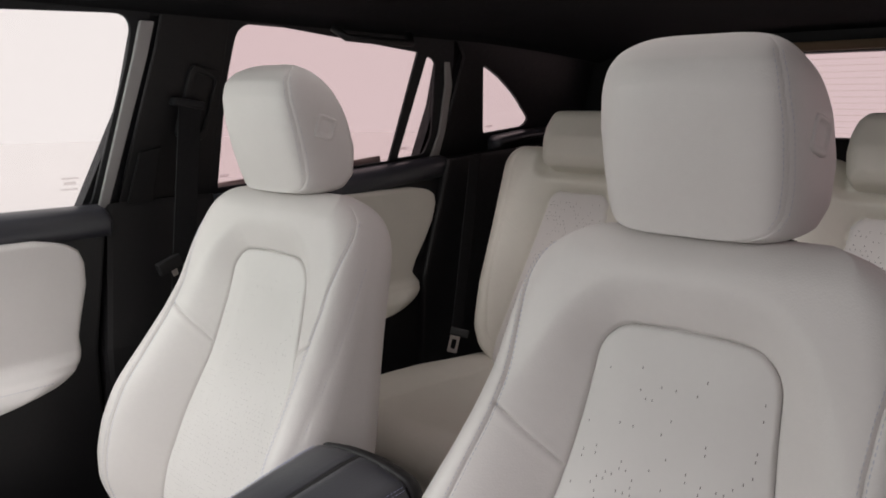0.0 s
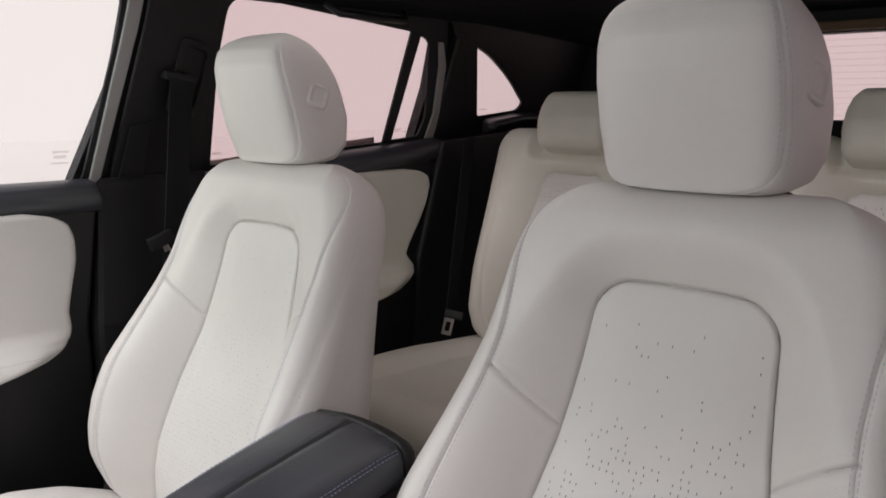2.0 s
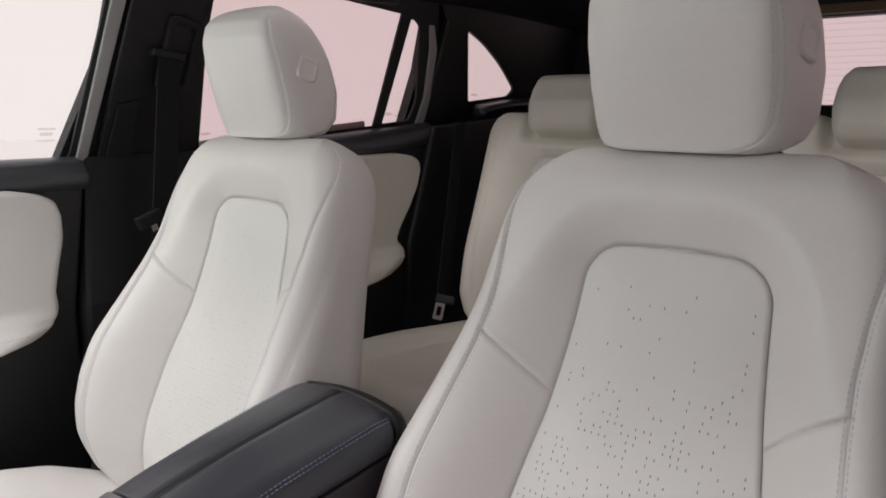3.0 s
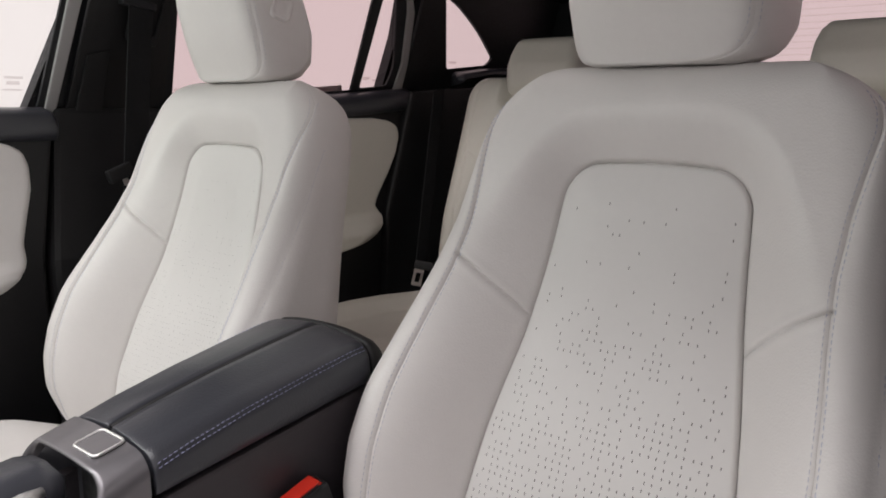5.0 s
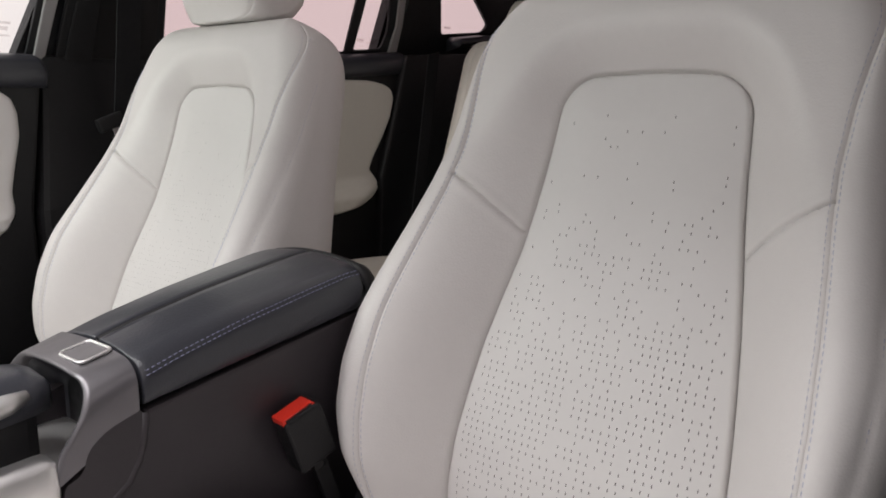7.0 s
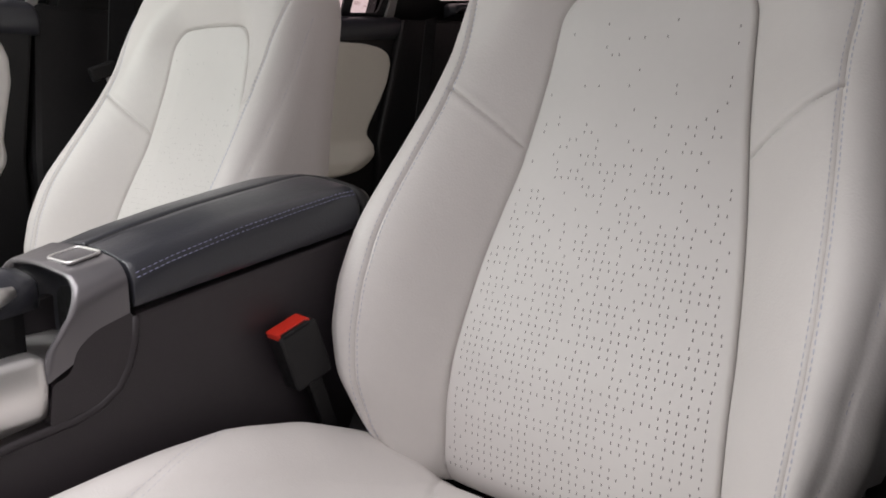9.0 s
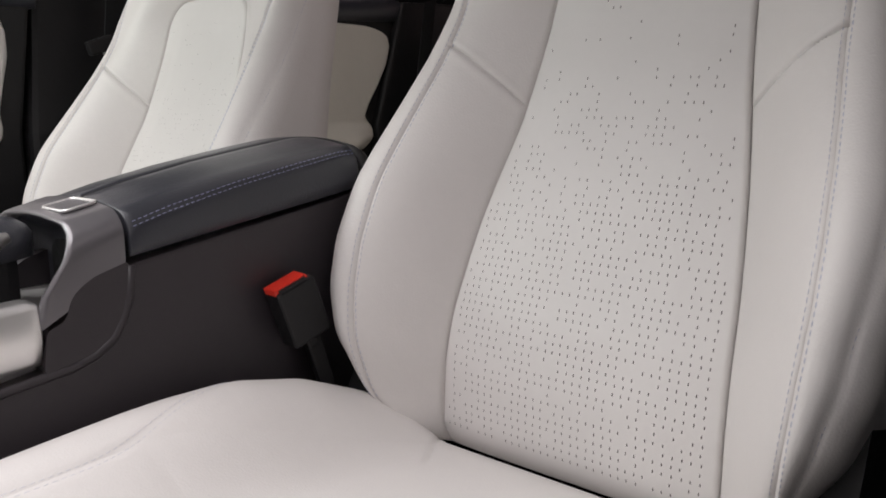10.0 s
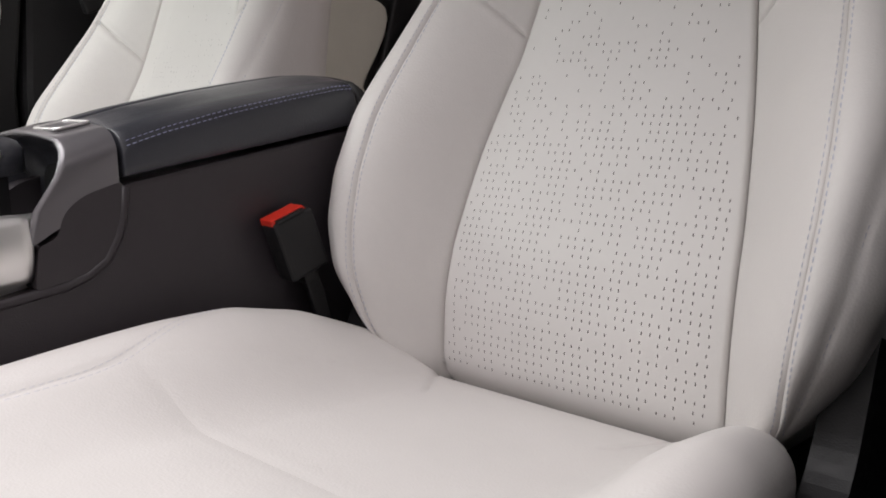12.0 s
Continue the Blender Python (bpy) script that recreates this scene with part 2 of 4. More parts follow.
def tube(path, radius, sides=12):
    """A round bar along a path."""
    path = [Vector(p) for p in path]
    bm = bmesh.new()
    rings = []
    for i, p in enumerate(path):
        t = (path[min(i + 1, len(path) - 1)] - path[max(i - 1, 0)]).normalized()
        q = t.to_track_quat("Z", "Y")
        r = radius[i] if isinstance(radius, (list, tuple)) else radius
        rings.append([bm.verts.new(p + q @ Vector((r * math.cos(a), r * math.sin(a), 0))) for a in (2 * math.pi * k / sides for k in range(sides))])
    for a, b in zip(rings, rings[1:]):
        for k in range(sides):
            bm.faces.new((a[k], a[(k + 1) % sides], b[(k + 1) % sides], b[k]))
    bm.faces.new(rings[0]), bm.faces.new(rings[-1])
    return bm


def loft(sections):
    """A solid through closed sections with the same number of points."""
    bm = bmesh.new()
    rings = [[bm.verts.new(p) for p in s] for s in sections]
    n = len(rings[0])
    for a, b in zip(rings, rings[1:]):
        for k in range(n):
            bm.faces.new((a[k], a[(k + 1) % n], b[(k + 1) % n], b[k]))
    bm.faces.new(rings[0]), bm.faces.new(rings[-1])
    return bm


# ---- the setting: shell of the car ----
def side_x(z, sgn=-1):
    """The leaning plane of the side windows."""
    return sgn * (0.735 - 0.45 * (z - 0.867))


def side_place(sgn=-1, off=0.0):
    return lambda y, z, d: (side_x(z, sgn) + sgn * (d + off), y, z)


def flat_place(x, sgn=-1):
    return lambda y, z, d: (sgn * (x + d), y, z)


floor = tagged(part("floor", box(1.5, 3.6, 0.06, pose(0, 0.75, -0.03), 0), CARPET), "black carpeted cabin floor", "floor", kind="structure")
ground = tagged(part("ground", box(60, 60, 0.1, pose(0, 0, -0.45), 0), material("pale_studio_floor", (0.97, 0.955, 0.95), 0.8, mottle=0.01)), "pale seamless studio floor outside the car", "ground", kind="structure")

# headliner
hv, hf = [], []
NX, NY = 24, 40
for lay in (0.0, 0.03):
    for i in range(NY + 1):
        for j in range(NX + 1):
            s, y = -1 + 2 * j / NX, 0.18 + 2.17 * i / NY
            zc = 1.215 - 0.05 * max(0, (y - 1.2) / 1.15) ** 2 - 0.012 * max(0, (0.5 - y) / 0.4) ** 2
            hv.append((0.60 * s, y, zc - 0.055 * s ** 4 + lay))
nh = (NX + 1) * (NY + 1)
# roof opening out of view, added to let light down on the rear bench
ROOF_I, ROOF_J = range(9, 17), range(3, 21)
for i in range(NY):
    for j in range(NX):
        a = i * (NX + 1) + j
        if i in ROOF_I and j in ROOF_J:
            continue
        hf.append((a, a + NX + 1, a + NX + 2, a + 1))
        hf.append((nh + a, nh + a + 1, nh + a + NX + 2, nh + a + NX + 1))
for i in range(NY):
    for j in (0, NX):
        a = i * (NX + 1) + j
        hf.append((a, a + NX + 1, nh + a + NX + 1, nh + a))
ceiling = tagged(link_mesh("ceiling", hv, hf, HEADLINER), "black cloth headliner under the roof", "ceiling", kind="structure")

tagged(part("window_roof", box(0.96, 0.50, 0.006, pose(0, 0.885, 1.25), 0), glass("tinted_roof_glass", (0.85, 0.84, 0.83))), "unseen tinted roof panel added to light the rear bench", "roof window", kind="structure")

FRONT_WIN = [(-0.15, 0.80), (-0.15, 0.86), (0.10, 1.08), (0.30, 1.135), (0.655, 1.152), (0.657, 1.083), (0.626, 0.818)]
REAR_WIN = [(0.89, 0.828), (0.862, 1.04), (0.862, 1.150), (0.93, 1.154), (1.362, 1.123), (1.376, 0.861)]
REAR_SMALL = [(1.404, 0.866), (1.397, 1.116), (1.432, 1.106), (1.505, 0.922), (1.497, 0.873)]
QUARTER = [(1.712, 0.922), (1.612, 1.103), (1.685, 1.079), (1.795, 1.028), (1.905, 0.960), (1.889, 0.939)]

for sgn, tag in ((-1, "passenger"), (1, "driver")):
    P = side_place(sgn)
    # pillars and roof rail above the belt, one moulded trim each
    for nm, outline, holes, lab in (
        ("pillar_trim_b", [(0.674, 0.80), (0.704, 1.10), (0.706, 1.16), (0.72, 1.19), (0.84, 1.19), (0.845, 1.10), (0.872, 0.80)], [], "black moulded centre pillar trim"),
        ("pillar_trim_c", [(1.565, 0.80), (1.53, 1.12), (1.45, 1.19), (2.20, 1.19), (2.20, 0.80)], [round_poly(QUARTER, [0.01, 0.012, 0.03, 0.05, 0.025, 0.02])], "black moulded rear pillar trim round the quarter window"),
    ):
        bm = bevelled(plate(outline, holes, P, 0.010), 0.003)
        tagged(part(nm, bm, BLACK_PLASTIC), lab, "pillar trim", kind="structure")
    lower = part("pillar_trim_lower", bevelled(plate([(0.690, 0.81), (0.700, 0.912), (0.742, 0.922), (0.742, 0.81)], [], side_place(sgn, -0.006), 0.005), 0.002), BLACK_PLASTIC)
    tagged(lower, "raised black lip on the centre pillar trim", "pillar trim", kind="structure")
    rail = part("roof_rail_trim", plate([(0.1, 1.155), (0.1, 1.20), (2.2, 1.20), (2.2, 1.155)], [], side_place(sgn, -0.004), 0.05), HEADLINER)
    tagged(rail, "black roof rail trim above the side windows", "trim", kind="structure")
    tagged(part("window_pane_quarter", plate([(1.69, 0.91), (1.58, 1.12), (1.70, 1.12), (1.94, 0.97), (1.92, 0.91)], [], side_place(sgn, 0.012), 0.004), GLASS_REAR), "tinted fixed quarter window", "window", kind="structure")
    # lower body side
    tagged(part("side_trim_rear", bevelled(plate([(1.44, 0.0), (1.46, 0.55), (1.56, 0.86), (2.25, 0.90), (2.25, 0.0)], [], flat_place(0.70, sgn), 0.05), 0.008), BLACK_PLASTIC), "black moulded trim beside the rear bench", "trim", kind="structure")
    tagged(part("sill", box(0.10, 2.2, 0.16, pose(sgn * 0.72, 0.55, 0.03), 0.02), BLACK_PLASTIC), "black plastic door sill", "sill", kind="structure")
    tagged(part("pillar_base", bevelled(plate([(0.600, 0.0), (0.607, 0.55), (0.650, 0.82), (0.885, 0.82), (0.91, 0.55), (0.93, 0.0)], [], lambda y, z, d, s=sgn: (s * (d + (0.69 if z < 0.3 else 0.705 if z < 0.6 else 0.753)), y, z), 0.04), 0.012), BLACK_PLASTIC), "black lower pillar trim", "pillar trim", kind="structure")

# unseen panel, stepped to hold back light from the driver's side
tagged(part("door_driver", bevelled(plate([(-0.6, 0.0), (-0.6, 0.58), (0.20, 0.58), (0.32, 1.10), (0.66, 1.12), (0.64, 0.0)], [], flat_place(0.78, 1), 0.04), 0.006), BLACK_PLASTIC), "unseen black panel that blocks light at the driver's door opening", "door", kind="structure")
# unseen door half and pane, added to cut light from the driver's rear side
tagged(part("door_driver_rear", bevelled(plate([(0.88, 0.0), (0.88, 0.80), (1.56, 0.84), (1.46, 0.0)], [], flat_place(0.74, 1), 0.04), 0.006), BLACK_PLASTIC), "unseen plain black stand-in for the rear door's lower half", "door", kind="structure")
tagged(part("window_driver_rear", plate([(0.84, 0.80), (0.84, 1.19), (1.56, 1.19), (1.56, 0.80)], [], side_place(1, 0.014), 0.004), GLASS_REAR), "tinted rear door glass", "window", kind="structure")
tagged(part("wall_passenger_front", plate([(-0.98, 0.0), (-0.98, 0.80), (-0.34, 0.80), (-0.34, 0.0)], [], flat_place(0.73), 0.04), BLACK_PLASTIC), "plain black trim ahead of the passenger door", "wall", kind="structure")

for y0, y1, nm in ((0.585, 0.90, "pillar_body_b"), (1.47, 1.64, "pillar_body_c")):
    tagged(part(nm, plate([(y0 - 0.02, 0.0), (y0 + 0.02, 0.80), (y0 + 0.09 if y0 < 1 else y0 + 0.04, 1.0), (y0 + 0.10 if y0 < 1 else y0, 1.2), (y1 - 0.05 if y0 < 1 else y1 - 0.05, 1.2), (y1 - 0.02, 0.8), (y1, 0.0)], [], lambda y, z, d: (-0.775 - d if z < 0.82 else side_x(z) - 0.035 - d, y, z), 0.03), RUBBER), "black body pillar behind the trim", "pillar", kind="structure")

# front wall, tailgate and rear window
# unseen wall in the dashboard's stead, added to block low light from ahead
tagged(part("wall_front", box(1.5, 0.05, 0.84, pose(0, -0.62, 0.42), 0.01), BLACK_PLASTIC), "unseen plain black wall that blocks low light from ahead", "wall", kind="structure")
BACK = lambda a, b, d: (a, 2.22 + d - 0.35 * (b - 0.9), b)
tagged(part("tailgate", bevelled(plate([(-0.74, 0.0), (-0.74, 0.9), (-0.58, 1.2), (0.58, 1.2), (0.74, 0.9), (0.74, 0.0)], [round_poly([(-0.56, 0.915), (-0.47, 1.13), (0.47, 1.13), (0.56, 0.915)], 0.04)], BACK, 0.05), 0.006), BLACK_PLASTIC), "black tailgate trim with the rear window", "tailgate", kind="structure")
tagged(part("window_rear", plate([(-0.6, 0.90), (-0.5, 1.145), (0.5, 1.145), (0.6, 0.90)], [], lambda a, b, d: BACK(a, b, d + 0.03), 0.004), GLASS_REAR), "tinted heated rear window", "window", kind="structure")

# ---- front seats ----
LEAN_BACK = radians(18.5)
VA = np.array([0, math.sin(LEAN_BACK), math.cos(LEAN_BACK)])
WA = np.array([0, -math.cos(LEAN_BACK), math.sin(LEAN_BACK)])
ORIGIN = np.array([0, 0.585, 0.30])


def back_place(p):
    p = np.atleast_2d(p)
    return ORIGIN + p[:, :1] * np.array([1.0, 0, 0]) + p[:, 1:2] * VA + p[:, 2:3] * WA


V_TOP = 0.606
half_out = curve((-0.035, 0.17), (-0.015, 0.195), (0.01, 0.220), (0.05, 0.248), (0.1, 0.264), (0.15, 0.268), (0.2, 0.266), (0.25, 0.258), (0.3, 0.248), (0.35, 0.238), (0.4, 0.229), (0.45, 0.222), (0.5, 0.216), (0.53, 0.210), (0.555, 0.199), (0.575, 0.182), (0.59, 0.160), (0.60, 0.135), (0.609, 0.10))
half_ridge = curve((-0.035, 0.165), (0.0, 0.195), (0.05, 0.203), (0.1, 0.207), (0.15, 0.209), (0.2, 0.208), (0.25, 0.204), (0.3, 0.198), (0.35, 0.191), (0.4, 0.187), (0.45, 0.189), (0.5, 0.195), (0.53, 0.198), (0.555, 0.192), (0.575, 0.175), (0.609, 0.12))
half_insert = curve((-0.05, 0.143), (0.05, 0.142), (0.1, 0.140), (0.15, 0.137), (0.2, 0.132), (0.25, 0.125), (0.3, 0.1165), (0.35, 0.109), (0.4, 0.1035), (0.45, 0.1), (0.5, 0.096), (0.65, 0.094))
ridge_h = curve((-0.05, 0.03), (0.0, 0.055), (0.06, 0.075), (0.15, 0.085), (0.22, 0.083), (0.3, 0.069), (0.36, 0.051), (0.42, 0.038), (0.5, 0.032), (0.65, 0.03))
base_w = curve((-0.05, -0.028), (0.0, -0.008), (0.05, 0.008), (0.1, 0.014), (0.2, 0.008), (0.3, -0.004), (0.4, -0.003), (0.5, 0.002), (0.56, 0.0), (0.62, -0.012))
INS_TOP = 0.4955


def insert_distance(u, v):
    """Signed distance from the insert's outline: a tapering panel with a rounded top."""
    hw, r = half_insert(v), 0.036
    dx, dy = np.abs(u) - hw, v - INS_TOP + 0.007 * (u / 0.1) ** 2
    qx, qy = dx + r, dy + r
    return np.where((qx > 0) & (qy > 0), np.sqrt(np.maximum(qx, 0) ** 2 + np.maximum(qy, 0) ** 2) - r, np.maximum(dx, dy))


def ridge_u(v):
    return np.minimum(half_ridge(v), half_out(v) - 0.005)


def seam_line(u, v):
    """Distance from the slanting seam between upper panel and bolster."""
    s = np.abs(u)
    t = np.clip((s - 0.112) / 0.085, 0, 1)
    return v - (0.320 + 0.055 * t + 0.004 * np.sin(np.pi * t))


def half_side(u, v):
    """The outline's half width; low down it is narrower on the driver's right."""
    return half_out(v) * np.where(u > 0, 1 - 0.05 * smooth((0.26 - v) / 0.14), 1.0)


def side_share(v):
    """How far out between ridge and outline the seam of the side panel lies."""
    return 0.5 + 0.46 * np.clip((v - 0.04) / 0.46, 0, 1)


def back_front(u, v, e):
    d = insert_distance(u, v)
    s = np.abs(u)
    reach = np.maximum(ridge_u(v) - half_insert(v), 0.02)
    reach = reach + (0.055 - reach) * smooth((v - INS_TOP + 0.13) / 0.11)
    t = np.clip(d / reach, 0, 1)
    crisp = 0.4 * smooth((0.43 - v) / 0.12)
    rise = np.where(d > 0, (1 - crisp) * np.sin(t * np.pi / 2) ** 1.15 + crisp * t, 0)
    w = base_w(v) + ridge_h(v) * rise
    w = w + np.where(d < 0, 0.0065 * np.clip(-d / 0.05, 0, 1) ** 0.6, 0)
    # sewn-in seams
    w = w - 0.0075 * np.exp(-np.abs(d) / 0.0012)
    outside = smooth((d - 0.0) / 0.004) * (s < ridge_u(v) + 0.002)
    line = np.abs(seam_line(u, v))
    w = w + (0.0006 * np.exp(-((line - 0.007) / 0.005) ** 2) - 0.0056 * np.exp(-line / 0.0013)) * outside
    side_seam = ridge_u(v) + (half_side(u, v) - ridge_u(v)) * side_share(v)
    band = np.clip((s - ridge_u(v)) / np.maximum(side_seam - ridge_u(v), 0.004), 0, 1)
    w = w + 0.005 * np.sin(np.pi * band) ** 0.7 * (v < 0.56)
    w = w - 0.0026 * np.exp(-np.abs(s - ridge_u(v)) / 0.0016) * (v < 0.585)
    w = w - 0.0024 * np.exp(-np.abs(s - side_seam) / 0.0016) * (v < 0.53)
    r = np.interp(v, [0, 0.1, 0.3, 0.45, 0.56, 0.62], [0.03, 0.042, 0.048, 0.046, 0.050, 0.055])
    fall = rounded(e, r) * np.where(v - -0.035 <= e + 1e-6, 0.7, 1.0)
    return w - fall


def back_rear(u, v, e):
    return -0.105 + 0.02 * (v / 0.6) + rounded(e, 0.06) - 0.012 * (1 - (u / 0.26) ** 2)


def back_split(u, v, where):
    if where == "back":
        return "back_shell"
    if where == "side":
        return "side_left" if u < 0 else "side_right"
    if insert_distance(u, v) < 0:
        return "insert"
    if abs(u) > ridge_u(v) and v < 0.575:
        return "edge_left" if u < 0 else "edge_right"
    if seam_line(u, v) < 0:
        return "bolster_left" if u < 0 else "bolster_right"
    return "upper"


def back_point(u, v, lift=0.0):
    """A point on the backrest's front, its outline distance as the padded shape has it, and the normal there."""
    def f(a, b):
        a, b = np.array([float(a)]), np.array([float(b)])
        e = np.minimum(np.minimum(half_side(a, b) - np.abs(a), b + 0.035), V_TOP - b)
        return np.array([a[0], b[0], back_front(a, b, e)[0]])
    h = 0.003
    p = f(u, v)
    n = np.cross(f(u + h, v) - f(u - h, v), f(u, v + h) - f(u, v - h))
    n /= np.linalg.norm(n)
    p = p + n * lift
    n3 = n[0] * np.array([1.0, 0, 0]) + n[1] * VA + n[2] * WA
    return back_place(p)[0], n3


CUSHION_MID = curve((-0.04, 0.26), (0.05, 0.325), (0.12, 0.338), (0.25, 0.321), (0.325, 0.307), (0.45, 0.290), (0.55, 0.280), (0.575, 0.274), (0.592, 0.256), (0.64, 0.235))
CUSHION_CREST = curve((-0.04, 0.0), (0.05, 0.012), (0.15, 0.022), (0.25, 0.040), (0.33, 0.058), (0.4, 0.066), (0.47, 0.059), (0.54, 0.038), (0.64, 0.010))


DOOR_SIDE = 1.12  # the bolster on the door's side sits closer in


def cushion_stitch(y):
    """Where the sewn line runs along the inner bolster."""
    return 0.190 + 0.046 * smooth((y - 0.24) / 0.18)


def cushion_seam(y):
    """Half width of the seat's middle field."""
    return np.interp(y, [0.0, 0.30, 0.45, 0.56], [0.185, 0.195, 0.160, 0.125])


def cushion_surface(u, y):
    """Height of the seat cushion above the floor at u across and y from the front."""
    mid, crest = CUSHION_MID(y), CUSHION_CREST(y)
    s = np.where(u > 0, u * DOOR_SIDE, -u)
    z = mid + crest * smooth((s - 0.11) / 0.115)
    z = z - 0.0010 * np.exp(-((y - 0.296 + 0.10 * u * u) / 0.007) ** 2) * (1 - smooth((s - 0.18) / 0.02))
    z = z - 0.0045 * np.exp(-np.abs(s - 0.095 - (y - 0.51) * 0.60) / 0.0018) * smooth((y - 0.50) / 0.02)
    z = z - 0.0012 * np.exp(-((s - cushion_seam(y)) / 0.006) ** 2)
    z = z - 0.0012 * np.exp(-((-u - cushion_stitch(y)) / 0.0035) ** 2) * (1 - smooth((y - 0.42) / 0.03))
    return z


def back_columns(v):
    """Columns of the backrest's mesh, drawn along the seams."""
    hw, rg = float(half_insert(v)), float(ridge_u(v))
    hw = min(hw, rg * 0.75)
    both = []
    for sg in (-1, 1):
        ho = float(half_side(sg, v))
        both.append(np.concatenate([hw * np.sin(np.linspace(0, np.pi / 2, 44))[:-1],
                                    hw + (rg - hw) * (0.5 - 0.5 * np.cos(np.linspace(0, np.pi, 40)))[:-1],
                                    rg + (ho - rg) * (0.5 - 0.5 * np.cos(np.linspace(0, np.pi, 24)))]))
    return np.concatenate([-both[0][:0:-1], both[1]])


BACK_ROWS = np.concatenate([-0.035 + 0.035 * (1 - np.cos(np.linspace(0, np.pi / 2, 16)))[:-1], np.linspace(0, 0.3, 80)[:-1], np.linspace(0.3, 0.385, 60)[:-1], np.linspace(0.385, 0.43, 16)[:-1],
                            np.linspace(0.43, 0.505, 75)[:-1], 0.505 + (V_TOP - 0.505) * np.sin(np.linspace(0, np.pi / 2, 50))])


def front_seat():
    seat = empty("front_seat", "ivory leather front seat with perforated backrest and blue-grey stitching", "car seat", "front seats")
    mats = {"insert": LEATHER_INSERT, "back_shell": LEATHER}
    pcs = pillow(-0.035, V_TOP, lambda v: -half_out(v), lambda v: half_side(1, v), back_front, back_rear, back_place, 250, 290, side=6, split=back_split, columns=back_columns, rows_at=BACK_ROWS)
    names = {"insert": "insert_panel", "upper": "shoulder_panel", "bolster_left": "bolster_panel", "bolster_right": "bolster_panel",
             "edge_left": "bolster_edge", "edge_right": "bolster_edge", "side_left": "side_panel", "side_right": "side_panel", "back_shell": "back_panel"}
    backrest = None
    for k in ("upper", "insert", "bolster_left", "bolster_right", "edge_left", "edge_right", "side_left", "side_right", "back_shell"):
        if k not in pcs:
            continue
        ob = link_mesh("backrest" if k == "upper" else names[k], *pcs[k], mats.get(k, LEATHER), backrest or seat,
                       "perforated ivory leather insert" if k == "insert" else "")
        backrest = backrest or ob
    # double stitching along the bolster ridges
    for sg in (-1, 1):
        for off, m in ((-0.0035, THREAD), (0.0035, THREAD)):
            pts = [back_point(sg * (ridge_u(v) + off), v, 0.0002) for v in np.linspace(0.0, 0.57, 150)]
            dashes("stitching", [p for p, n in pts], [n for p, n in pts], m, backrest, width=0.0009, label="blue-grey double stitching")
        # stitching where the bolster edge meets the side panel
        pts = []
        for v in np.linspace(0.02, 0.50, 90):
            pts.append(back_point(sg * (ridge_u(v) + (half_side(sg, v) - ridge_u(v)) * side_share(v)), v, 0.0003))
        dashes("stitching", [p for p, n in pts], [n for p, n in pts], THREAD, backrest)
    # perforation slits, denser towards the lumbar; the holes' shade is put in their dark colour
    rng = random.Random(5)
    hv, hf = [], []
    for row in range(60):
        v = 0.449 - row * 0.0078
        hw = half_insert(v) - 0.010
        f = row / 59
        keep = np.interp(f, [0, 0.1, 0.2, 0.3, 0.37, 0.5, 0.7, 1], [0.03, 0.07, 0.14, 0.3, 0.45, 0.66, 0.8, 0.84])
        for col in range(-18, 19):
            u = (col + 0.12 * (row % 2) + 0.02 * row) * 0.0079
            if abs(u) > hw or rng.random() > keep:
                continue
            p, n = back_point(u + rng.uniform(-0.0006, 0.0006), v, 0.0003)
            t = VA - n * (VA @ n)
            t /= np.linalg.norm(t)
            b = np.cross(t, n)
            o = len(hv)
            for ct, cb in ((-0.0017, 0), (-0.0011, 0.0005), (0.0011, 0.0005), (0.0017, 0), (0.0011, -0.0005), (-0.0011, -0.0005)):
                hv.append(p + t * ct + b * cb)
            hv.append(p - n * 0.0001)
            hf.extend([(o + k, o + (k + 1) % 6, o + 6) for k in range(6)])
    holes = link_mesh("perforation", hv, hf, HOLE, backrest, "dark slits punched in the leather")
    tagged(holes, kind="stuff")

    # headrest
    HR_SHIFT = -0.014
    hr_width = curve((0.585, 0.086), (0.60, 0.098), (0.62, 0.108), (0.65, 0.1145), (0.69, 0.1165), (0.73, 0.113), (0.76, 0.106), (0.79, 0.096))
    HR_MID, HR_HALF = 0.688, 0.098

    def hr_half(v):
        return hr_width(v) * np.maximum(1 - np.abs((v - HR_MID) / (HR_HALF + 0.0002)) ** np.where(v < HR_MID, 10.0, 6.0), 0.0004) ** 0.25

    hr_back = curve((0.590, -0.002), (0.604, -0.030), (0.621, -0.052), (0.645, -0.061), (0.685, -0.049), (0.72, -0.027), (0.743, -0.009), (0.765, 0.012), (0.778, 0.030), (0.788, 0.046))
    # the headrest nods forward over the backrest
    hr_face = curve((0.590, 0.030), (0.62, 0.050), (0.65, 0.072), (0.69, 0.097), (0.72, 0.111), (0.745, 0.114), (0.765, 0.106), (0.79, 0.085))

    def hr_seam(v):
        return np.interp(v, [0.59, 0.62, 0.70, 0.80], [0.91, 0.90, 0.87, 0.80]) * hr_half(v)

    def hr_front(u, v, e):
        q = np.clip(np.abs(u) / hr_half(v), 0, 1) ** np.where(u > 0, 8.0, 4.0)
        tv = np.clip(np.abs(v - HR_MID) / HR_HALF, 0, 1) ** 7
        low = hr_back(v) + 0.026
        w = low + np.maximum(hr_face(v) + 0.004 * (1 - (u / 0.11) ** 2) - low, 0.002) * (1 - q) ** np.where(u > 0, 0.33, 0.45) * (1 - tv) ** 0.36
        return w - 0.0022 * np.exp(-np.abs(u - hr_seam(v)) / 0.0018)

